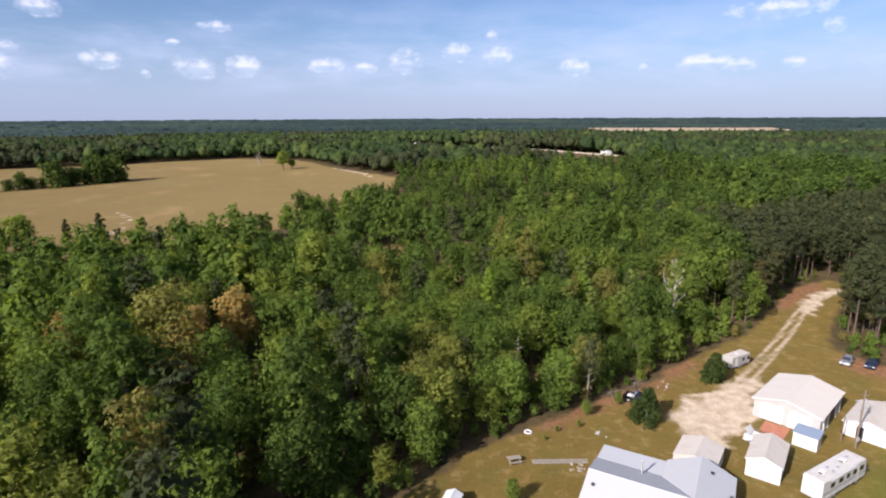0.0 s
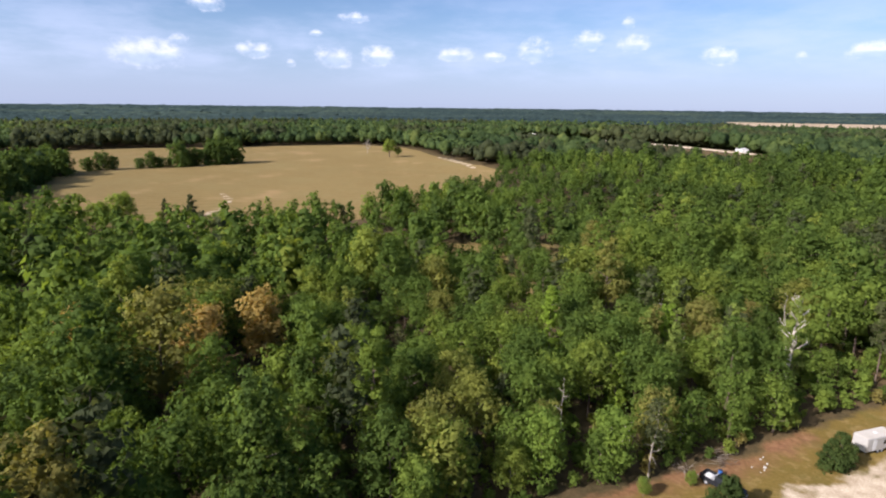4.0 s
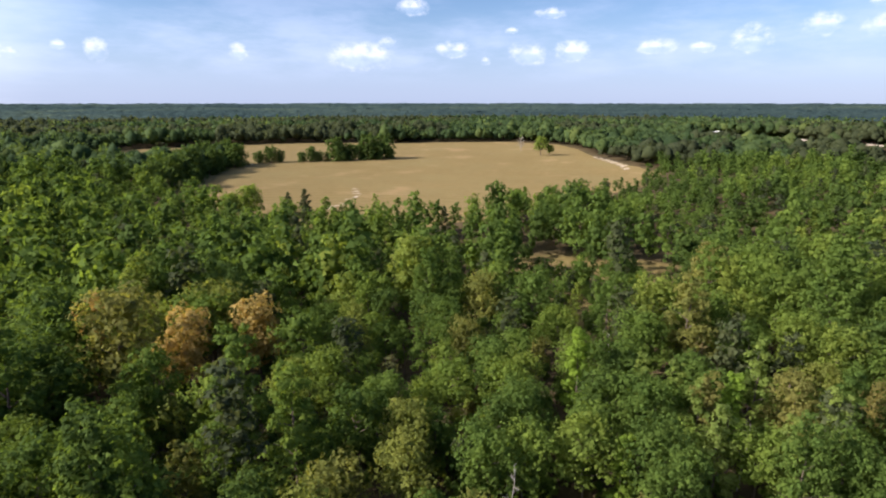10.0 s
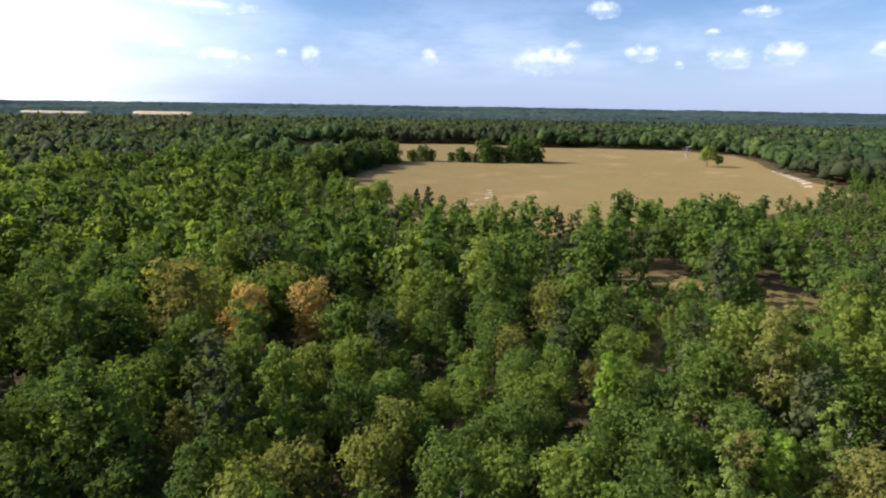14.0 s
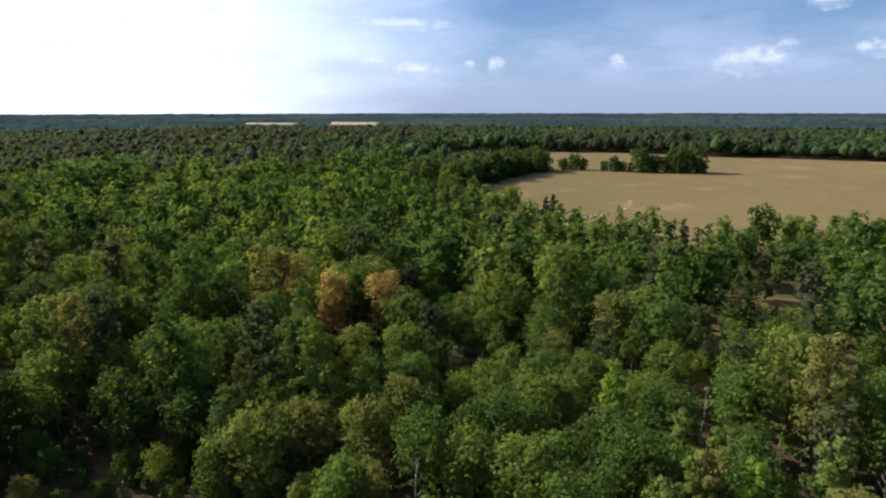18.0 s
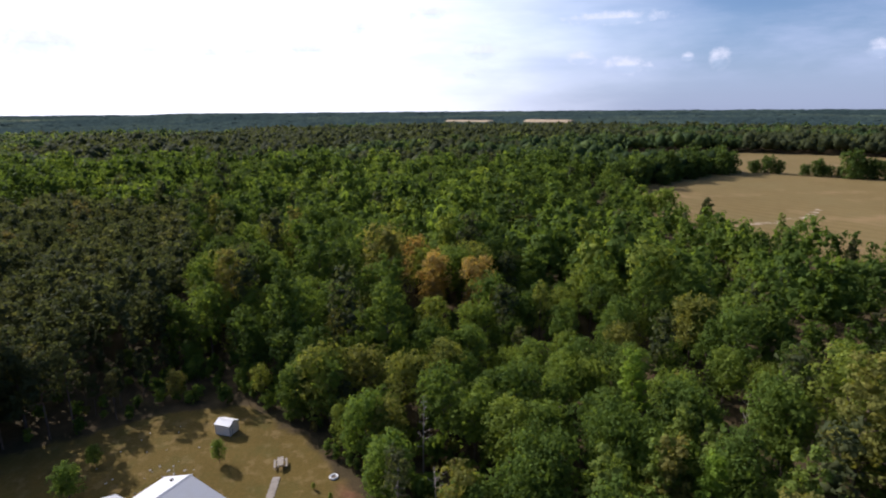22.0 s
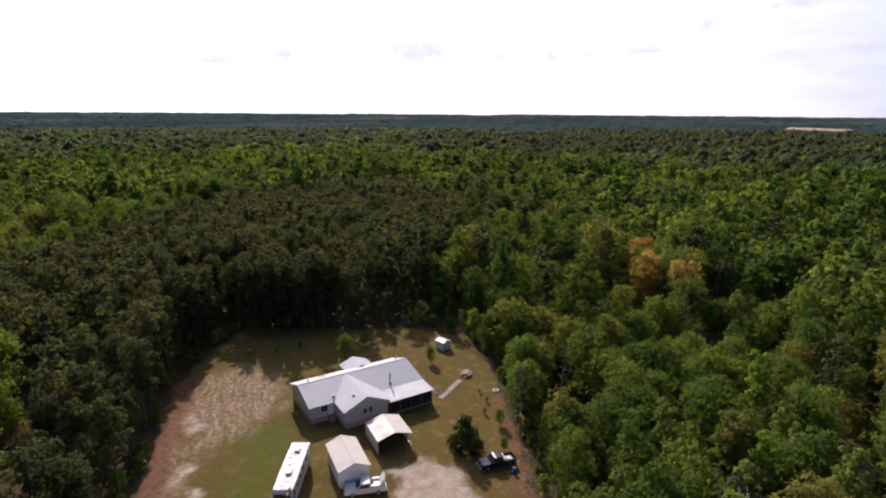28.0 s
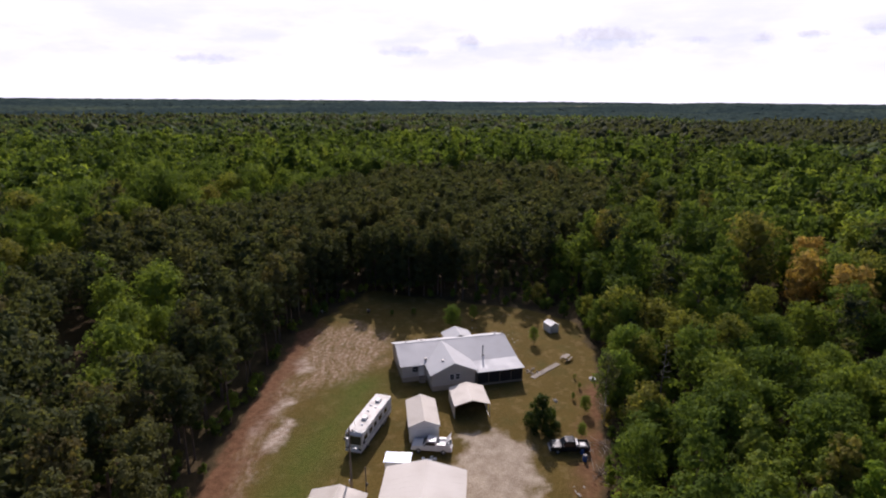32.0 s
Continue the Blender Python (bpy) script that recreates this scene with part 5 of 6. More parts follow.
def build_carport():
    e = thing("carport", "open metal carport with a pale tin gable roof and closed side", "carport", 32.9, 72.0, -35.5)
    hw, hl, ev, rg = 2.75, 2.95, 2.25, 3.05
    for d in (-1, 1):
        part("roof_slope", ribbed([(d * (hw + 0.1), -hl, ev - 0.03), (d * (hw + 0.1), hl, ev - 0.03), (0, hl, rg), (0, -hl, rg)], 0.04, 0.3), M_ROOF_TAN, e)
        for y in (-hl + 0.1, -1.0, 1.0, hl - 0.1):
            part("post", boxed(d * hw - 0.035, d * hw + 0.035, y - 0.035, y + 0.035, -0.1, ev - 0.06), M_STEEL, e)
            part("rafter", rodded((d * hw, y, ev - 0.08), (0, y, rg - 0.07), 0.03, 6), M_STEEL, e)
        part("eave_rail", boxed(d * hw - 0.03, d * hw + 0.03, -hl, hl, ev - 0.16, ev - 0.1), M_STEEL, e)
        part("base_rail", boxed(d * hw - 0.03, d * hw + 0.03, -hl, hl, -0.02, 0.05), M_STEEL, e)
    part("side_panel", ribbed([(hw + 0.05, -hl, 0.25), (hw + 0.05, hl, 0.25), (hw + 0.045, hl, ev - 0.04), (hw + 0.045, -hl, ev - 0.04)], 0.02, 0.3), M_ROOF_TAN, e, "pale ribbed metal side panel")
    # this second side panel is added to keep the inside dark
    part("side_panel", ribbed([(-hw - 0.05, -hl, 0.1), (-hw - 0.05, hl - 2.0, 0.1), (-hw - 0.045, hl - 2.0, ev - 0.04), (-hw - 0.045, -hl, ev - 0.04)], 0.02, 0.3), M_ROOF_TAN, e, "pale ribbed metal side panel")
    # added back closure that stops sunlight from entering under the roof
    bm = bmesh.new()
    p = [(-hw, 0.05), (hw, 0.05), (hw, ev - 0.06), (0, rg - 0.06), (-hw, ev - 0.06)]
    f = [bm.verts.new((x, -hl + 0.02, z)) for x, z in p]
    b = [bm.verts.new((x, -hl + 0.05, z)) for x, z in p]
    bm.faces.new(f), bm.faces.new(b[::-1])
    for k in range(5):
        bm.faces.new((f[k], b[k], b[(k + 1) % 5], f[(k + 1) % 5]))
    part("back_panel", bm, M_ROOF_TAN, e, "pale metal back panel")


build_carport()


def build_garden_shed():
    e = gable_shed("garden_shed", "small white metal garden shed with grey trim on grass", "shed", -2.2, 62.5, -20, 2.1, 2.6, 1.75, 2.2, M_WHITE, M_WHITE, 0.08, trim=M_STRIPE, lap=0.2)
    for x in (-1.0, -0.45, 0.45, 1.0):
        part("corner_trim", boxed(x - 0.06, x + 0.06, 1.322, 1.345, 0.1, 1.7), M_STRIPE, e)
    door(e, -0.22, 1.325, 0.1, 0.42, 1.55, 0, M_WHITE)
    door(e, 0.22, 1.325, 0.1, 0.42, 1.55, 0, M_WHITE)


build_garden_shed()

# ---- vehicles ----
def profile(pts, y0, y1, taper=None, bevel=0.03):
    """A body: the side outline pts (x, z) drawn out across from y0 to y1; taper pulls points above a height inwards."""
    bm = bmesh.new()
    sides = []
    for y in (y0, y1):
        row = []
        for x, z in pts:
            yy = y
            if taper and z > taper[0]:
                yy = y - math.copysign(taper[1] * (z - taper[0]), y)
            row.append(bm.verts.new((x, yy, z)))
        sides.append(row)
    n = len(pts)
    bm.faces.new(sides[0])
    bm.faces.new(sides[1][::-1])
    for i in range(n):
        bm.faces.new((sides[0][i], sides[1][i], sides[1][(i + 1) % n], sides[0][(i + 1) % n]))
    if bevel:
        bmesh.ops.recalc_face_normals(bm, faces=bm.faces)
        bmesh.ops.bevel(bm, geom=list(bm.edges), offset=bevel, segments=2, affect="EDGES")
    return bm


def wheel(parent, x, y, r=0.37, w=0.24):
    s = math.copysign(1, y)
    wh = part("wheel", rodded((x, y - w / 2, r), (x, y + w / 2, r), r, 18), M_RUBBER, parent)
    part("rim", rodded((x, y + s * (w / 2 - 0.02), r), (x, y + s * (w / 2 + 0.015), r), r * 0.6, 14, r * 0.5), M_STEEL, wh)


def plate(parent, name, pts, mat, thick=0.02, label=""):
    """A thin pane or panel from four corners."""
    bm = bmesh.new()
    a = [Vector(p) for p in pts]
    n = (a[1] - a[0]).cross(a[3] - a[0]).normalized() * thick
    lo, hi = [bm.verts.new(p - n) for p in a], [bm.verts.new(p + n) for p in a]
    bm.faces.new(hi), bm.faces.new(lo[::-1])
    for i in range(4):
        bm.faces.new((lo[i], lo[(i + 1) % 4], hi[(i + 1) % 4], hi[i]))
    return part(name, bm, mat, parent, label)


def pickup(name, label, x, y, turn, paint, utility=False):
    """A pickup truck, nose at +x."""
    e = thing(name, label, "truck", x, y, turn)
    part("body", profile([(-2.75, 0.45), (2.6, 0.45), (2.72, 0.62), (2.68, 0.98), (2.45, 1.06), (1.15, 1.14), (-0.75, 1.12), (-0.78, 0.62), (-2.75, 0.62)], -0.95, 0.95, bevel=0.035), paint, e)
    part("cab", profile([(1.25, 1.12), (0.55, 1.78), (0.35, 1.84), (-0.55, 1.84), (-0.74, 1.78), (-0.78, 1.12)], -0.9, 0.9, (1.12, 0.22), 0.03), paint, e)
    plate(e, "windshield", [(1.19, -0.8, 1.2), (1.19, 0.8, 1.2), (0.63, 0.70, 1.74), (0.63, -0.70, 1.74)], M_GLASS, 0.012)
    plate(e, "rear_window", [(-0.785, 0.66, 1.3), (-0.785, -0.66, 1.3), (-0.765, -0.6, 1.7), (-0.765, 0.6, 1.7)], M_GLASS, 0.012)
    for s in (-1, 1):
        plate(e, "side_window", [(0.95, s * 0.875, 1.22), (-0.6, s * 0.875, 1.22), (-0.55, s * 0.775, 1.7), (0.5, s * 0.775, 1.7)], M_GLASS, 0.01)
        part("mirror", boxed(0.85, 0.97, s * 1.02 - 0.09, s * 1.02 + 0.09, 1.15, 1.36, bevel=0.02), M_DARK, e)
        part("headlight", boxed(2.64, 2.72, s * 0.72 - 0.16, s * 0.72 + 0.16, 0.72, 0.9, bevel=0.01), M_GLASS, e)
        part("tail_light", boxed(-2.79, -2.74, s * 0.86 - 0.07, s * 0.86 + 0.07, 0.75, 1.08), M_RED, e)
        for wx in (1.72, -1.75):
            wheel(e, wx, s * 0.84)
    part("grille", boxed(2.68, 2.735, -0.5, 0.5, 0.68, 0.92), M_DARK, e)
    part("bumper", boxed(2.66, 2.84, -0.93, 0.93, 0.42, 0.6, bevel=0.03), M_STEEL, e)
    part("bumper", boxed(-2.9, -2.74, -0.9, 0.9, 0.42, 0.58, bevel=0.03), M_STEEL, e)
    for s in (-1, 1):
        part("bed_side", boxed(-2.74, -0.8, s * 0.9 - 0.05, s * 0.9 + 0.05, 0.6, 1.14, bevel=0.015), paint, e)
    part("bed_floor", boxed(-2.72, -0.8, -0.85, 0.85, 0.6, 0.66), M_DARK, e)
    part("tailgate", boxed(-2.78, -2.7, -0.85, 0.85, 0.62, 1.12, bevel=0.01), paint, e)
    if utility:
        for s in (-1, 1):
            part("tool_box", boxed(-2.72, -0.82, s * 0.78 - 0.2, s * 0.78 + 0.2, 1.145, 1.5, bevel=0.02), paint, e, "white steel side tool box")
        bm = boxed(-0.55, 0.55, -0.85, 0.85, -0.03, 0.03)
        bmesh.ops.transform(bm, matrix=pose(-2.35, 0, 1.95, 0, 52, 0), verts=bm.verts)
        part("open_lid", bm, paint, e, "raised white canopy lid")
        for s in (-1, 1):
            part("lid_strut", rodded((-2.1, s * 0.8, 1.45), (-2.3, s * 0.8, 1.95), 0.025, 6), M_DARK, e)
        part("cargo", boxed(-2.5, -1.0, -0.55, 0.55, 0.67, 1.3, bevel=0.05), M_WHITE, e)
    return e


pickup("utility_truck", "white utility pickup with side tool boxes beside the storage building", 44.7, 76.1, -50, M_CARWHITE, True)
dark = pickup("pickup_truck", "black pickup truck parked on grass beside a cedar", 30.6, 89.3, -43.5, M_CARBLACK)
part("tool_box", boxed(-1.2, -0.82, -0.8, 0.8, 1.15, 1.38, bevel=0.02), M_STEEL, dark, "bright steel tool box across the bed")
part("cargo", boxed(-2.3, -1.5, -0.4, 0.5, 0.67, 1.05, bevel=0.06), M_WHITE, dark)


def car(name, label, x, y, turn, paint, tall=1.45):
    e = thing(name, label, "car", x, y, turn)
    part("body", profile([(-2.2, 0.35), (2.15, 0.35), (2.25, 0.55), (2.15, 0.82), (1.1, 0.94), (-1.6, 0.98), (-2.2, 0.94), (-2.28, 0.6)], -0.88, 0.88, bevel=0.05), paint, e)
    part("cabin", profile([(1.0, 0.95), (0.35, tall - 0.05), (-0.9, tall), (-1.7, 0.97)], -0.82, 0.82, (0.95, 0.3), 0.04), paint, e)
    plate(e, "windshield", [(0.97, -0.72, 1.0), (0.97, 0.72, 1.0), (0.43, 0.62, tall - 0.1), (0.43, -0.62, tall - 0.1)], M_GLASS, 0.015)
    plate(e, "rear_window", [(-1.66, 0.7, 1.02), (-1.66, -0.7, 1.02), (-1.0, -0.6, tall - 0.06), (-1.0, 0.6, tall - 0.06)], M_GLASS, 0.015)
    for s in (-1, 1):
        plate(e, "side_window", [(0.75, s * 0.81, 1.02), (-1.35, s * 0.81, 1.02), (-0.9, s * 0.71, tall - 0.1), (0.3, s * 0.71, tall - 0.12)], M_GLASS, 0.01)
        part("headlight", boxed(2.14, 2.24, s * 0.62 - 0.18, s * 0.62 + 0.18, 0.6, 0.75, bevel=0.02), M_WHITE, e)
        part("tail_light", boxed(-2.29, -2.2, s * 0.66 - 0.14, s * 0.66 + 0.14, 0.66, 0.84), M_RED, e)
        for wx in (1.35, -1.4):
            wheel(e, wx, s * 0.78, 0.32, 0.21)
    part("bumper", boxed(2.12, 2.3, -0.84, 0.84, 0.36, 0.54, bevel=0.04), paint, e)
    return e


car("parked_suv", "silver-grey parked car nosed out from the pines", 77.2, 105.2, 222, M_CARGREY, 1.62)
car("parked_car", "dark blue parked car beside the pines", 81.0, 103.7, 222, M_CARBLUE)


def build_motorhome():
    e = thing("motorhome", "white motorhome with dark windows parked on the grass", "motorhome", 48.6, 66.9, 30.0)
    l, w = 5.5, 1.25
    e.scale = (1.0, 1.0, 1.1)
    part("body", profile([(-l, 0.55), (l - 0.15, 0.55), (l, 0.8), (l, 1.5), (l - 0.22, 2.75), (l - 0.5, 3.05), (-l + 0.1, 3.05), (-l, 2.95)], -w, w, bevel=0.06), M_CARWHITE, e)
    part("roof_panel", boxed(-l + 0.25, l - 0.7, -w + 0.12, w - 0.12, 3.03, 3.07, bevel=0.01), M_RVROOF, e, "dull cream roof skin")
    part("skirt", boxed(-l + 0.3, l - 0.3, -w + 0.08, w - 0.08, 0.3, 0.56), M_DARK, e)
    plate(e, "windshield", [(l + 0.01, -1.1, 1.52), (l + 0.01, 1.1, 1.52), (l - 0.19, 1.08, 2.6), (l - 0.19, -1.08, 2.6)], M_GLASS, 0.015)
    plate(e, "front_panel", [(l + 0.012, -0.9, 0.9), (l + 0.012, 0.9, 0.9), (l + 0.012, 0.9, 1.3), (l + 0.012, -0.9, 1.3)], M_STRIPE, 0.01)
    part("bumper", boxed(l - 0.05, l + 0.16, -1.2, 1.2, 0.5, 0.78, bevel=0.04), M_WHITE, e)
    for s in (-1, 1):
        for x0, x1 in ((3.6, 4.7), (1.9, 2.9), (0.3, 1.2), (-1.6, -0.5), (-3.6, -2.6)):
            plate(e, "window", [(x0, s * (w + 0.008), 1.75), (x1, s * (w + 0.008), 1.75), (x1, s * (w + 0.008), 2.4), (x0, s * (w + 0.008), 2.4)], M_GLASS, 0.01)
        plate(e, "stripe", [(-l + 0.2, s * (w + 0.005), 1.25), (l - 0.2, s * (w + 0.005), 1.25), (l - 0.2, s * (w + 0.005), 1.48), (-l + 0.2, s * (w + 0.005), 1.48)], M_STRIPE, 0.006)
        for x in (-4.4, -2.9, -0.9, 1.2):
            plate(e, "locker_door", [(x, s * (w + 0.004), 0.62), (x + 0.9, s * (w + 0.004), 0.62), (x + 0.9, s * (w + 0.004), 1.05), (x, s * (w + 0.004), 1.05)], M_TRIM, 0.006)
        part("mirror", boxed(l - 0.4, l - 0.25, s * (w + 0.22) - 0.12, s * (w + 0.22) + 0.12, 1.7, 2.1, bevel=0.02), M_DARK, e)
        part("headlight", boxed(l - 0.02, l + 0.05, s * 0.95 - 0.16, s * 0.95 + 0.16, 0.82, 1.02, bevel=0.02), M_GLASS, e)
        for x in (3.2, -2.3, -2.3 - 0.85):
            wheel(e, x, s * (w - 0.14), 0.44, 0.26)
    plate(e, "side_door", [(2.95, -w - 0.01, 0.65), (3.5, -w - 0.01, 0.65), (3.5, -w - 0.01, 2.5), (2.95, -w - 0.01, 2.5)], M_TRIM, 0.01)
    part("awning", rodded((-3.6, -w - 0.07, 2.85), (2.6, -w - 0.07, 2.85), 0.07, 8), M_WHITE, e)
    for x in (-3.4, 1.6):
        u = part("roof_air_unit", boxed(x - 0.5, x + 0.5, -0.36, 0.36, 3.05, 3.36, bevel=0.07), M_WHITE, e)
        part("grille", boxed(x - 0.52, x - 0.49, -0.26, 0.26, 3.1, 3.3), M_DARK, u)
    for x, y in ((-1.6, 0.35), (-0.4, -0.35), (-1.9, -0.55), (3.2, 0.3)):
        part("roof_vent", boxed(x - 0.2, x + 0.2, y - 0.2, y + 0.2, 3.05, 3.15, bevel=0.03), M_STRIPE, e)
    for s in (-0.35, 0.0):
        part("ladder_rail", rodded((-l - 0.08, 0.5 + s, 0.8), (-l - 0.08, 0.5 + s, 3.25), 0.025, 6), M_STEEL, e)
    for i in range(7):
        part("ladder_rung", rodded((-l - 0.08, 0.15, 0.95 + 0.33 * i), (-l - 0.08, 0.5, 0.95 + 0.33 * i), 0.018, 6), M_STEEL, e)
    part("aerial", rodded((3.9, -0.5, 3.05), (3.9, -0.5, 3.7), 0.015, 5), M_DARK, e)


build_motorhome()


def build_trailer():
    e = thing("cargo_trailer", "pale grey enclosed trailer with a dull roof beside a cedar", "trailer", 54.4, 104.2, 30)
    e.scale = (0.92, 0.95, 1.0)
    part("body", boxed(-3.1, 3.1, -1.15, 1.15, 0.5, 2.55, bevel=0.08), M_TIN, e)
    part("roof", boxed(-3.0, 3.0, -1.05, 1.05, 2.55, 2.6, bevel=0.02), M_ROOF_TAN, e, "dull grey trailer roof")
    part("roof_vent", boxed(-0.25, 0.25, -0.25, 0.25, 2.6, 2.72, bevel=0.03), M_WHITE, e)
    plate(e, "door", [(-1.9, -1.16, 0.65), (-1.1, -1.16, 0.65), (-1.1, -1.16, 2.3), (-1.9, -1.16, 2.3)], M_TRIM, 0.012)
    for x in (0.4, 2.0):
        plate(e, "window", [(x, -1.16, 1.4), (x + 0.8, -1.16, 1.4), (x + 0.8, -1.16, 2.0), (x, -1.16, 2.0)], M_GLASS, 0.012)
    part("chassis", boxed(-3.0, 3.0, -0.9, 0.9, 0.36, 0.5), M_DARK, e)
    part("drawbar", rod(rod(bmesh.new(), (-3.0, -0.6, 0.42), (-4.2, 0, 0.42), 0.05, 6), (-3.0, 0.6, 0.42), (-4.2, 0, 0.42), 0.05, 6), M_DARK, e)
    part("jack", rodded((-4.1, 0, 0.0), (-4.1, 0, 0.6), 0.04, 6), M_STEEL, e)
    for s in (-1, 1):
        for x in (-0.45, 0.45):
            wheel(e, x, s * 1.0, 0.34, 0.2)


build_trailer()

# ---- pole, bench and yard things ----
pole = thing("utility_pole", "brown wooden utility pole with a lamp and metal box", "pole", 58.0, 75.9)
part("shaft", rodded((0, 0, -0.6), (0.1, 0.05, 9.4), 0.15, 12, 0.1), M_POST, pole)
part("cross_arm", boxed(-0.5, 0.7, -0.05, 0.05, 8.6, 8.72), M_POST, pole)
part("transformer", rodded((0.32, 0.0, 7.2), (0.32, 0.0, 8.0), 0.2, 12), M_STEEL, pole, "grey transformer can")
lamp = part("lamp_arm", rodded((0.05, 0.0, 6.6), (0.05, 1.1, 7.0), 0.03, 6), M_STEEL, pole)
part("lamp_head", boxed(-0.1, 0.2, 1.0, 1.5, 6.92, 7.08, bevel=0.04), M_STEEL, lamp)
part("meter_box", boxed(-0.18, 0.18, -0.3, -0.14, 1.3, 1.9), M_STEEL, pole)
for i in range(3):
    part("insulator", rodded((-0.4 + 0.45 * i, 0, 8.72), (-0.4 + 0.45 * i, 0, 8.9), 0.04, 8), M_DARK, pole)
post = thing("service_post", "thin weathered wooden post beside the barn", "post", 57.0, 77.6)
part("shaft", rodded((0, 0, -0.3), (0.05, 0, 4.2), 0.08, 8), M_POST, post)
part("box", boxed(-0.13, 0.13, 0.07, 0.2, 1.5, 1.95), M_DARK, post)

bench = thing("picnic_table", "weathered grey wooden table with benches on the grass", "table", 6.9, 72.6, 12)
for i in range(5):
    part("top_board", boxed(-1.0, 1.0, -0.4 + 0.165 * i, -0.25 + 0.165 * i, 0.72, 0.76), M_WOOD, bench)
for s in (-1, 1):
    part("bench_board", boxed(-1.0, 1.0, s * 0.78 - 0.14, s * 0.78 + 0.14, 0.42, 0.46), M_WOOD, bench)
    for x in (-0.75, 0.75):
        part("leg", rodded((x, s * 0.72, -0.05), (x, s * 0.25, 0.72), 0.045, 6), M_WOOD, bench)
for x in (-0.75, 0.75):
    part("bearer", boxed(x - 0.03, x + 0.03, -0.85, 0.85, 0.36, 0.42), M_WOOD, bench)

walkway = thing("board_walkway", "old grey board walkway laid across the grass to the porch", "walkway", 13.6, 72.7, 1.0)
for i in range(26):
    x = -4.0 + 0.31 * i
    part("board", turned(boxed(-0.13, 0.13, -0.5 + 0.05 * math.sin(i * 2.1), 0.5 + 0.06 * math.sin(i * 3.3), 0.05, 0.1), 3 * math.sin(i * 1.7), (x, 0, 0.01 * math.sin(i))), M_WOOD, walkway)
for s in (-0.4, 0.4):
    part("runner", boxed(-4.1, 4.0, s - 0.04, s + 0.04, -0.06, 0.05), M_WOOD, walkway)


def barrel(name, label, x, y, mat, tilt=0):
    e = thing(name, label, "barrel", x, y)
    bm = bmesh.new()
    for z0, z1, r0, r1 in ((0, 0.3, 0.27, 0.29), (0.3, 0.6, 0.29, 0.29), (0.6, 0.9, 0.29, 0.27)):
        rod(bm, (0, 0, z0), (0, 0, z1), r0, 14, r1)
    part("drum", bm, mat, e)
    for z in (0.3, 0.6):
        part("hoop", rodded((0, 0, z - 0.015), (0, 0, z + 0.015), 0.305, 14), mat, e)
    part("lid", rodded((0, 0, 0.9), (0, 0, 0.925), 0.26, 14), M_DARK, e)


barrel("blue_barrel", "blue plastic barrel standing beside a cedar", 29.9, 91.0, M_BLUE)
barrel("blue_barrel", "blue plastic barrel standing beside brush", 31.0, 92.2, M_BLUE)
grill = thing("barrel_grill", "dark barrel grill standing on the bare grass", "grill", 20.9, 28.8, 40)
part("drum", rodded((-0.45, 0, 0.85), (0.45, 0, 0.85), 0.32, 14), M_DARK, grill)
for x in (-0.35, 0.35):
    for y in (-0.22, 0.22):
        part("leg", rodded((x, y, -0.05), (x * 0.9, y * 0.7, 0.65), 0.025, 6), M_DARK, grill)
part("chimney", rodded((0.38, 0, 1.1), (0.38, 0, 1.5), 0.05, 8), M_DARK, grill)
part("handle", rodded((-0.2, 0.34, 0.95), (0.2, 0.34, 0.95), 0.02, 6), M_WOOD, grill)
part("cover", boxed(-0.5, 0.5, -0.36, 0.3, 1.0, 1.06, bevel=0.02), M_ROOF_TAN, grill)

sheets = thing("rusty_roof_sheets", "red rusted metal sheets stacked beside the barn", "metal sheets", 48.8, 80.6, 47)
for i in range(5):
    part("metal_sheet", ribbed([(-2.4 + 0.15 * i, -1.6 + 0.66 * i, 0.06 + 0.05 * i), (2.2 - 0.1 * i, -1.6 + 0.66 * i, 0.06 + 0.05 * i), (2.2 - 0.1 * i, -0.8 + 0.66 * i, 0.1 + 0.05 * i), (-2.4 + 0.15 * i, -0.8 + 0.66 * i, 0.1 + 0.05 * i)], 0.03, 0.25), M_CLAY, sheets)
part("timber", boxed(-2.2, 2.0, -1.4, -1.25, -0.02, 0.05), M_WOOD, sheets)
part("timber", boxed(-2.2, 2.0, 1.3, 1.45, -0.02, 0.1), M_WOOD, sheets)

ring = thing("white_tyre_planter", "white-painted tyre lying at the edge of the woods", "tyre", 10.0, 80.3)
bm = bmesh.new()
for i in range(20):
    a, b = i * math.tau / 20, (i + 1) * math.tau / 20
    rod(bm, (0.5 * math.cos(a), 0.5 * math.sin(a), 0.13), (0.5 * math.cos(b), 0.5 * math.sin(b), 0.13), 0.14, 8)
part("tyre", bm, M_WHITE, ring)
part("soil", rodded((0, 0, 0), (0, 0, 0.12), 0.4, 14), M_BARK, ring)


def rubble(name, label, x, y, n, spread, size, mat, seed, flat=0.6, category="debris"):
    e = thing(name, label, category, x, y)
    r = np.random.default_rng(seed)
    for i in range(n):
        v, f = ico_lump(r, np.array((*(r.normal(0, spread, 2)), size * 0.25)), size * r.uniform(0.5, 1.2), flat, 0.25)
        part("piece", mesh_bm(v, f), mat, e)


def mesh_bm(v, f):
    bm = bmesh.new()
    vs = [bm.verts.new(p) for p in v]
    for q in f:
        bm.faces.new([vs[i] for i in q])
    return bm


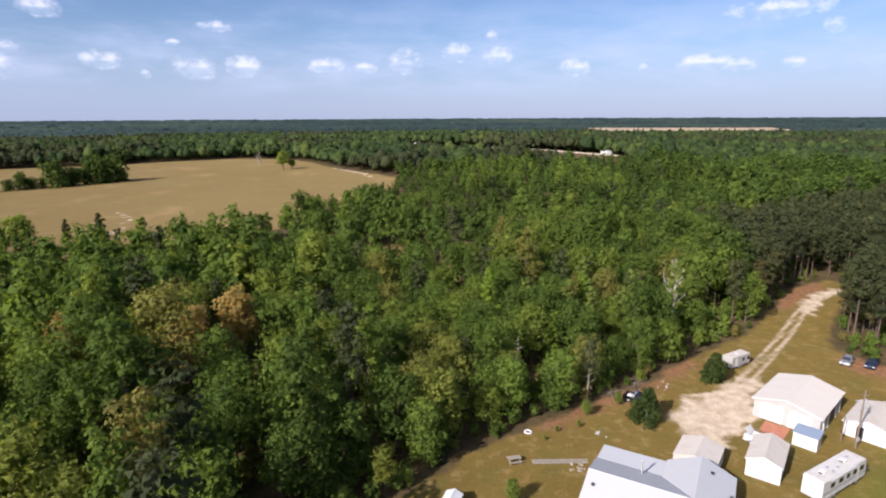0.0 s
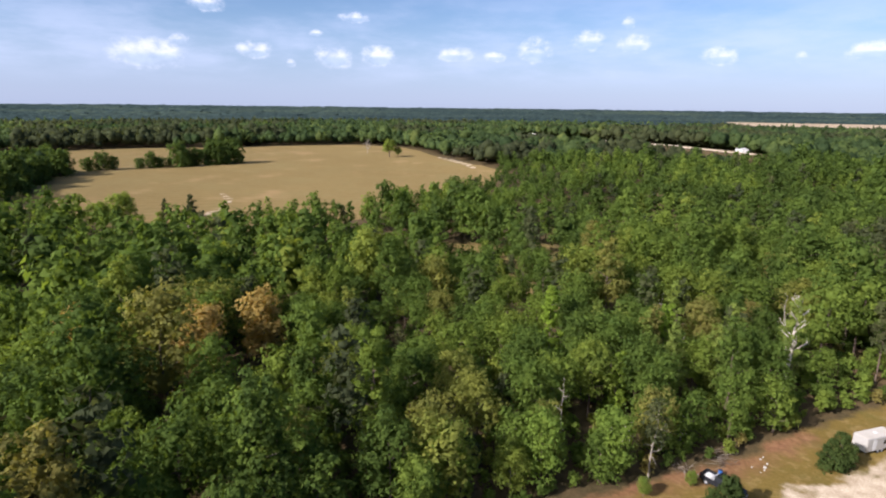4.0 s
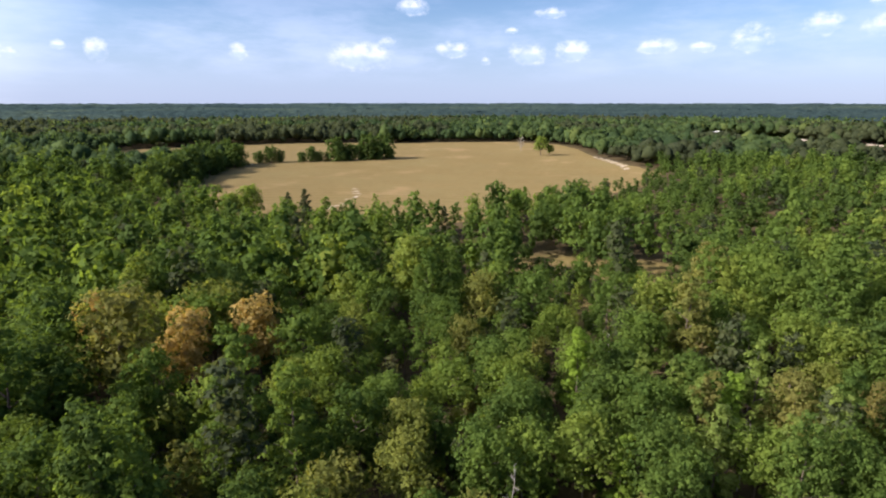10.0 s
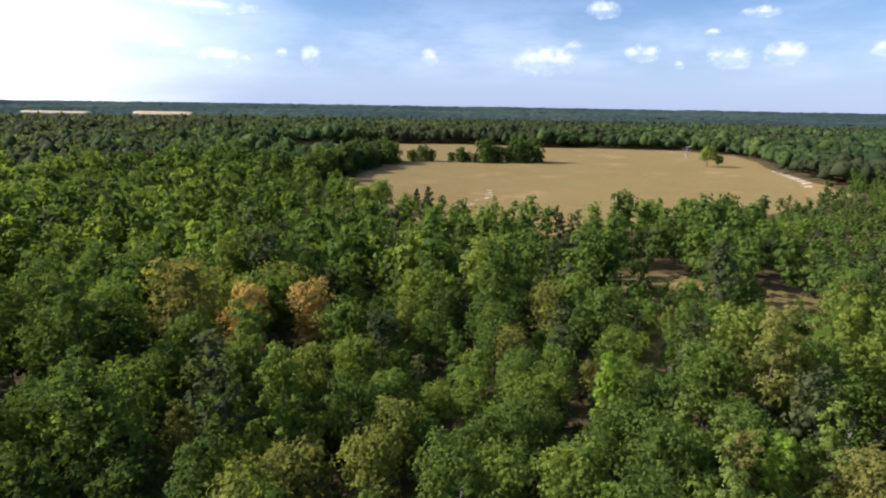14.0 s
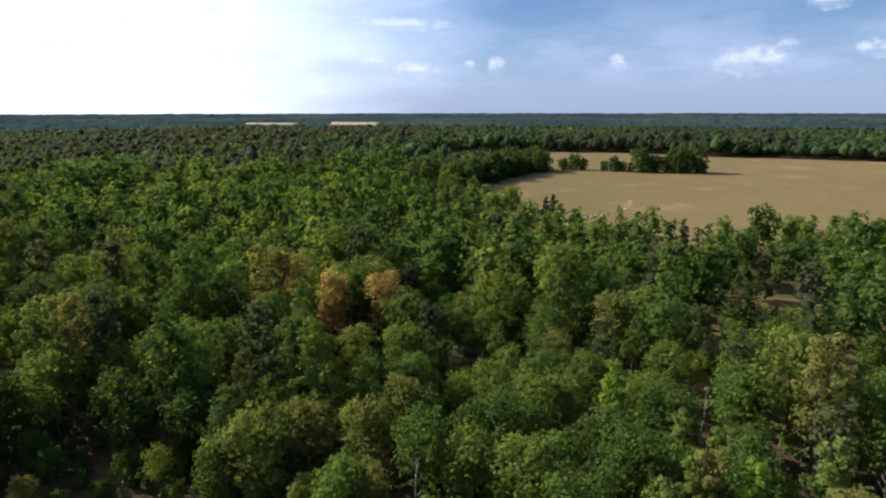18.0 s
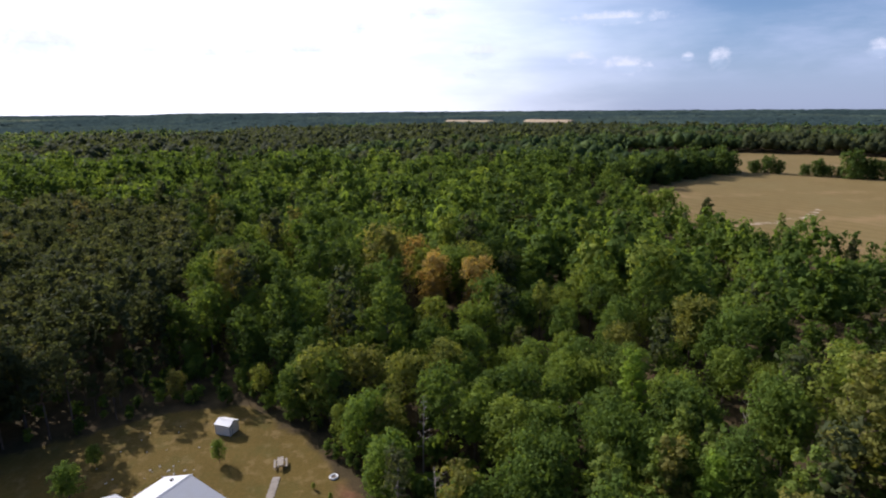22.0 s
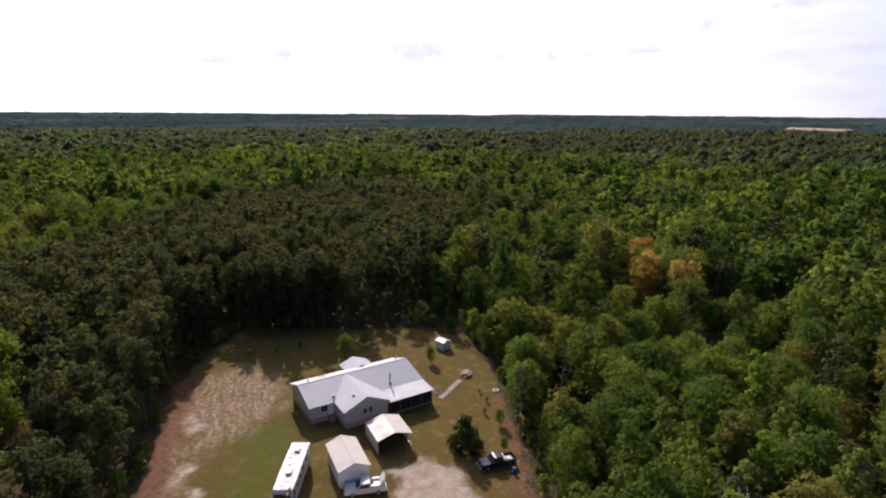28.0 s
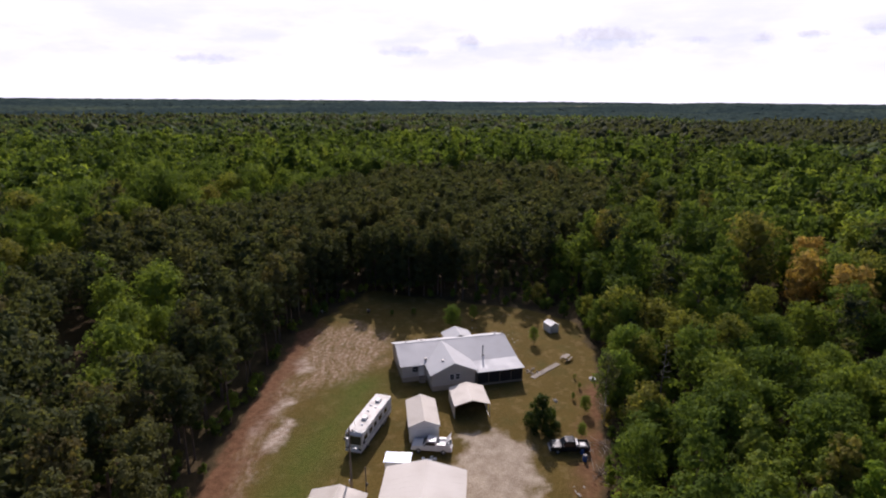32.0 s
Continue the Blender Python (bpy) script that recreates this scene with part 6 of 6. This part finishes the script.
rubble("white_blocks", "small heap of pale blocks lying on the grass", 21.1, 79.9, 6, 0.35, 0.2, M_CONCRETE, 3)
rubble("pale_stones", "scattered pale stones on the dry lawn", 8.8, 58.0, 22, 2.6, 0.16, M_CONCRETE, 4)
rubble("pale_stones", "scattered pale stones on the dry lawn", 2.0, 55.0, 16, 3.5, 0.14, M_CONCRETE, 5)
rubble("junk_heap", "brown and grey junk heaped beside the house", 15.6, 71.0, 12, 0.6, 0.26, M_WOOD, 6)
rubble("junk_heap", "white bags and junk beside the storage building", 46.6, 77.6, 8, 0.5, 0.34, M_WHITE, 7)
rubble("pale_stones", "pale rubble by the sandy yard edge", 37.5, 96.5, 8, 1.0, 0.2, M_CONCRETE, 8)
rubble("white_blocks", "white block lying on the leaf litter", 27.5, 20.5, 3, 0.5, 0.35, M_WHITE, 9)


def brush(name, label, x, y, n, size, seed):
    e = thing(name, label, "brush pile", x, y)
    r = random.Random(seed)
    for i in range(n):
        a, d = r.uniform(0, 6.28), r.uniform(0, size * 0.5)
        p = Vector((math.cos(a) * d, math.sin(a) * d, r.uniform(0.05, 0.5)))
        b, l = r.uniform(0, 6.28), r.uniform(0.6, 1.4) * size * 0.5
        q = p + Vector((math.cos(b) * l, math.sin(b) * l, r.uniform(-0.1, 0.7)))
        part("branch", rodded(p, q, r.uniform(0.02, 0.06), 5, 0.012), M_WOOD if r.random() < 0.35 else M_BARK, e)


brush("brush_pile", "heap of grey dead branches at the woods' edge", 31.7, 96.0, 40, 4.2, 1)
brush("brush_pile", "heap of brown dead branches at the woods' edge", 26.5, 92.0, 26, 3.2, 2)


# ---- single trees ----
def dead_tree(name, label, x, y, tall, radius, limbs, seed, lean=(0, 0), reach=3.0, up=0.8, start=0.3, mat=None):
    rng = random.Random(seed)
    e = thing(name, label, "tree", x, y)
    bm = bmesh.new()
    p, n, pts = Vector((0, 0, -0.5)), 6, []
    for i in range(n):
        f = (i + 1) / n
        q = Vector((lean[0] * f + rng.uniform(-0.15, 0.15), lean[1] * f + rng.uniform(-0.15, 0.15), tall * f))
        limb(bm, p, q, radius * (1.15 - 0.95 * i / n), radius * (1.15 - 0.95 * f), 8)
        pts.append(q)
        p = q
    part("trunk", bm, mat or M_DEADWOOD, e)
    for i in range(limbs):
        f = start + (1 - start) * (i + rng.random()) / limbs
        k = min(n - 1, int(f * n))
        s = pts[max(0, k - 1)].lerp(pts[k], f * n - k if k else 0)
        a, l = rng.uniform(0, 6.28), reach * rng.uniform(0.5, 1.0) * (1.25 - 0.75 * f)
        bm = bmesh.new()
        d = Vector((math.cos(a), math.sin(a), up * rng.uniform(0.4, 1.1)))
        m = limb(bm, s, s + d * l * 0.5, radius * 0.42, radius * 0.28, 6)
        for j in range(3):
            d2 = (d + Vector((rng.uniform(-0.8, 0.8), rng.uniform(-0.8, 0.8), rng.uniform(-0.2, 0.7)))).normalized()
            t = limb(bm, m, m + d2 * l * rng.uniform(0.35, 0.6), radius * 0.24, radius * 0.09, 5)
            limb(bm, t, t + (d2 + Vector((rng.uniform(-0.6, 0.6), rng.uniform(-0.6, 0.6), 0.2))).normalized() * l * 0.3, radius * 0.1, radius * 0.03, 4)
        part("limb", bm, mat or M_DEADWOOD, e)
    return e


snag = dead_tree("sycamore_tree", "half-bare tree with bleached white limbs and thin green leaves", 47.2, 119.0, 17.5, 0.34, 13, 5, (0.6, 0.4), 3.4, 1.25, 0.3)
thin = mixed_mesh("crown", *crown(301, tall=18.5, wide=3.3, base=3.0, blobs=30, leaves=3000, size=0.34, shape="tall", core=False), M_SILVER)
new("crown", thin).parent = snag
lone = dead_tree("thin_pine", "thin pine with a bare pale trunk and a sparse crown", 21.4, 89.2, 11.0, 0.13, 11, 8, (0.5, 0.3), 2.0, -0.05, 0.3, M_WOOD)
new("crown", mixed_mesh("crown", *crown(302, tall=12.0, wide=2.3, base=5.0, blobs=18, leaves=900, size=0.32, shape="round", core=False), M_PINE)).parent = lone
dead_tree("dead_tree", "thin reddish dead tree standing in the woods", 9.5, 92.3, 11.5, 0.10, 12, 11, (0.3, 0.2), 1.4, 0.4, 0.35, M_WOOD)
dead_tree("bare_tree", "bare grey tree with a dense twiggy head in the farm field", -168, 501, 11.0, 0.2, 40, 13, (0, 0), 5.0, 0.9, 0.2, M_WOOD)
for i, (x, y) in enumerate(((16.7, 93.6), (18.5, 95.0), (4.0, 88.0), (27.0, 99.0))):
    dead_tree("dead_shrub", "grey leafless shrub among green trees", x, y, 4.5, 0.09, 12, 20 + i, (0.2, 0), 2.4, 1.0, 0.1)

for i, (x, y, tall) in enumerate(((52.9, 164.5, 14), (29.4, 140.5, 12), (29.6, 117.2, 11), (7.2, 138.1, 11), (53.9, 140.5, 13), (22.4, 199.5, 9))):
    dead_tree("pale_bare_tree", "slim pale-barked tree, nearly bare, among green trees", x, y, tall - 1.5, 0.10, 9, 40 + i, (0.5 * math.sin(i), 0.3), 1.8, 1.1, 0.4, M_WOOD)

RUST = TreeKind("rusty_tree", 201, "broadleaf tree with orange-brown leaves among green woods", M_RUST, tall=12.5, wide=4.6, base=2.0, blobs=30, leaves=4200, size=0.38, shape="round")
LIME = TreeKind("bright_green_tree", 202, "tall bright green tree rising above the woods", M_LIME, tall=19.0, wide=4.2, base=2.5, blobs=34, leaves=5000, size=0.38, shape="tall")
PALE = TreeKind("pale_green_tree", 203, "tall pale green tree with thin leaves", M_SILVER, tall=16.0, wide=3.9, base=2.0, blobs=28, leaves=3600, size=0.36, shape="tall")
OAK = TreeKind("oak_tree", 204, "broad round light green oak tree", M_OAK, tall=12.0, wide=5.0, base=1.2, blobs=34, leaves=4600, size=0.38, shape="round")
CEDAR = TreeKind("cedar_bush", 205, "dense dark green cedar with a blunt top on the lawn", M_BUSH, "bush", radius=0.12, limbs=4, tall=5.0, wide=2.9, base=-0.3, blobs=40, leaves=6400, size=0.22, shape="tall", flat=1.0)
HEDGE = TreeKind("hedge_tree", 207, "round dark green tree in the hedge across the field", M_HEDGE, group="hedge trees", tall=10.0, wide=6.4, base=-1.0, blobs=20, leaves=1500, size=0.9, shape="round")
FIELD_TREE = TreeKind("field_tree", 208, "round green tree standing in the farm field", M_OAK, radius=0.4, tall=15.0, wide=7.0, base=3.0, blobs=26, leaves=2200, size=0.8, shape="round")
EDGEPINE = TreeKind("edge_pine", 209, "bushy dark pine at the edge of the lawn", M_PINE, group="pines at the lawn's edge", radius=0.18, limbs=8, straight=True, tall=16.0, wide=4.3, base=2.4, blobs=34, leaves=4600, size=0.38, shape="tall")
DARKPINE = TreeKind("dark_conifer", 206, "dark upright conifer at the field's edge", M_PINE, tall=14.0, wide=3.6, base=1.0, blobs=26, leaves=2400, size=0.5, shape="tall", straight=True)
RUST.plant(-44.6, 106.4, 1.32, 0.4)
RUST.plant(-50, 96.2, 1.30, 2.0)
RUST.plant(-70.5, 92.0, 1.25, 1.0)
LIME.plant(7.0, 121.5, 0.9, 0.5)
LIME.plant(27.6, 122, 0.78, 1.5)
LIME.plant(18.0, 104.5, 0.62, 2.5)
for x, y, s in ((30, 130, 1.05), (27, 111, 0.95), (34, 114, 0.9), (24, 118, 0.9), (38.5, 120, 1.0), (20, 126, 0.8), (15.4, 124.7, 0.85), (12, 141, 0.95), (17, 147, 0.9), (60, 162, 1.15), (-106, 218, 0.9)):
    PALE.plant(x, y, s, x)
for x, y, s in ((60.5, 14, 1.35), (69, 26, 1.2), (57, 5, 1.2), (67, 9, 1.15), (73, 35, 1.2), (77.5, 43, 0.95), (65, -8, 1.2), (63, 22, 0.9), (-6, 73, 0.8), (-3.5, 78, 0.95), (7.5, 84.5, 0.9), (16.5, 88, 0.85)):
    OAK.plant(x, y, s, x + y)
CEDAR.plant(47.2, 97.6, 1.15, 0.3)
CEDAR.plant(29.6, 83.6, 1.2, 1.3)
OAK.plant(12.6, 47.6, 0.50, 2.0, 0.9, label="round green tree standing behind the house")
OAK.plant(5.5, 47.0, 0.28, 1.0, label="small young tree at the lawn's edge")
OAK.plant(5.6, 63.9, 0.27, 1.0, 1.1, label="young green sapling on the lawn")
OAK.plant(20.3, 85.4, 0.24, 1.0, label="low yellow-green shrub beside the bare ground")
OAK.plant(26.6, 88.8, 0.20, 2.0, label="low yellow-green shrub beside the bare ground")
for x, y, s in ((17.5, 33.0, 0.12), (13.5, 36.0, 0.14), (14.5, 80.5, 0.09), (18.3, 81.8, 0.1), (12.2, 78.0, 0.08)):
    OAK.plant(x, y, s, x, label="small rounded shrub on the grass")
for i, (x, y) in enumerate(((8.5, 22.5), (6.0, 25.5), (3.0, 27.5), (0.0, 29.5), (-3.5, 32.0), (1.5, 22.0), (5.0, 18.5), (10.0, 17.0), (22.0, 13.5), (27.0, 15.5), (17.0, 12.0))):
    EDGEPINE.plant(x, y, 1.12 + 0.12 * math.sin(i * 2.3), i)
DARKPINE.plant(-131, 205, 1.15, 0)
DARKPINE.plant(-75, 219, 0.85, 1, 1.1)
DARKPINE.plant(-150, 214, 0.8, 2)
HEDGE_ROW = [(-293, 323, 0.75), (-287, 329, 0.9), (-283, 334, 0.6), (-271, 343, 0.6), (-266, 348, 0.78), (-262, 352, 0.66), (-259, 357, 0.5), (-254, 360, 1.15), (-251, 366, 1.0),
             (-246, 369, 0.85), (-248, 361, 0.6), (-242, 374, 0.95), (-238, 379, 1.25), (-234, 384, 1.05), (-231, 388, 1.3), (-229, 393, 0.75), (-235, 377, 0.6)]
for i, (x, y, s) in enumerate(HEDGE_ROW):
    HEDGE.plant(x, y, s * 1.22, i * 1.7, 0.9 + 0.3 * ((i * 7) % 5) / 4)
for i in range(28):
    f = i / 27
    HEDGE.plant(-246 - 58 * f + 7 * math.sin(i * 2.0), 213 + 96 * f + 5 * math.cos(i * 2.7), 0.75 + 0.75 * abs(math.sin(i * 1.3)), i, 0.85 + 0.4 * ((i * 5) % 7) / 6)
for x, y, sc in ((-159, 201, 1.0), (-165, 196, 0.8), (-63, 255, 0.9), (-43, 267, 0.95)):
    FIELD_TREE.plant(x, y, sc, x, label="round green tree at the edge of the farm field")
FIELD_TREE.plant(-137, 469, 1.0, 1.0, label="single round green tree standing in the farm field")
FIELD_TREE.plant(-131, 474, 0.55, 2.0, label="small round green tree standing in the farm field")

# ---- far buildings ----
gable_shed("farm_building", "long low white farm building beyond the field", "building", -395, 278, 40, 9, 24, 3.2, 5.0, M_WHITE, M_ROOF, 0.3, lap=1.0)
gable_shed("far_house", "small white far-off house beside the road", "house", -70, 738, 60, 9, 18, 3.0, 5.0, M_WHITE, M_ROOF, 0.3, lap=1.0)
gable_shed("far_shed", "small white far-off shed beside the road", "shed", -36, 716, 60, 6, 9, 3.0, 4.2, M_WHITE, M_WHITE, 0.3, lap=1.0)
gable_shed("far_house", "white far-off house among the trees", "house", 150, 540, 20, 6, 9, 2.6, 3.9, M_WHITE, M_ROOF, 0.3, lap=1.0)
gable_shed("far_shed", "red-brown far-off barn beside the road", "shed", 84, 640, 60, 8, 14, 3.2, 5.0, M_CLAY, M_CLAY, 0.3, lap=1.0)
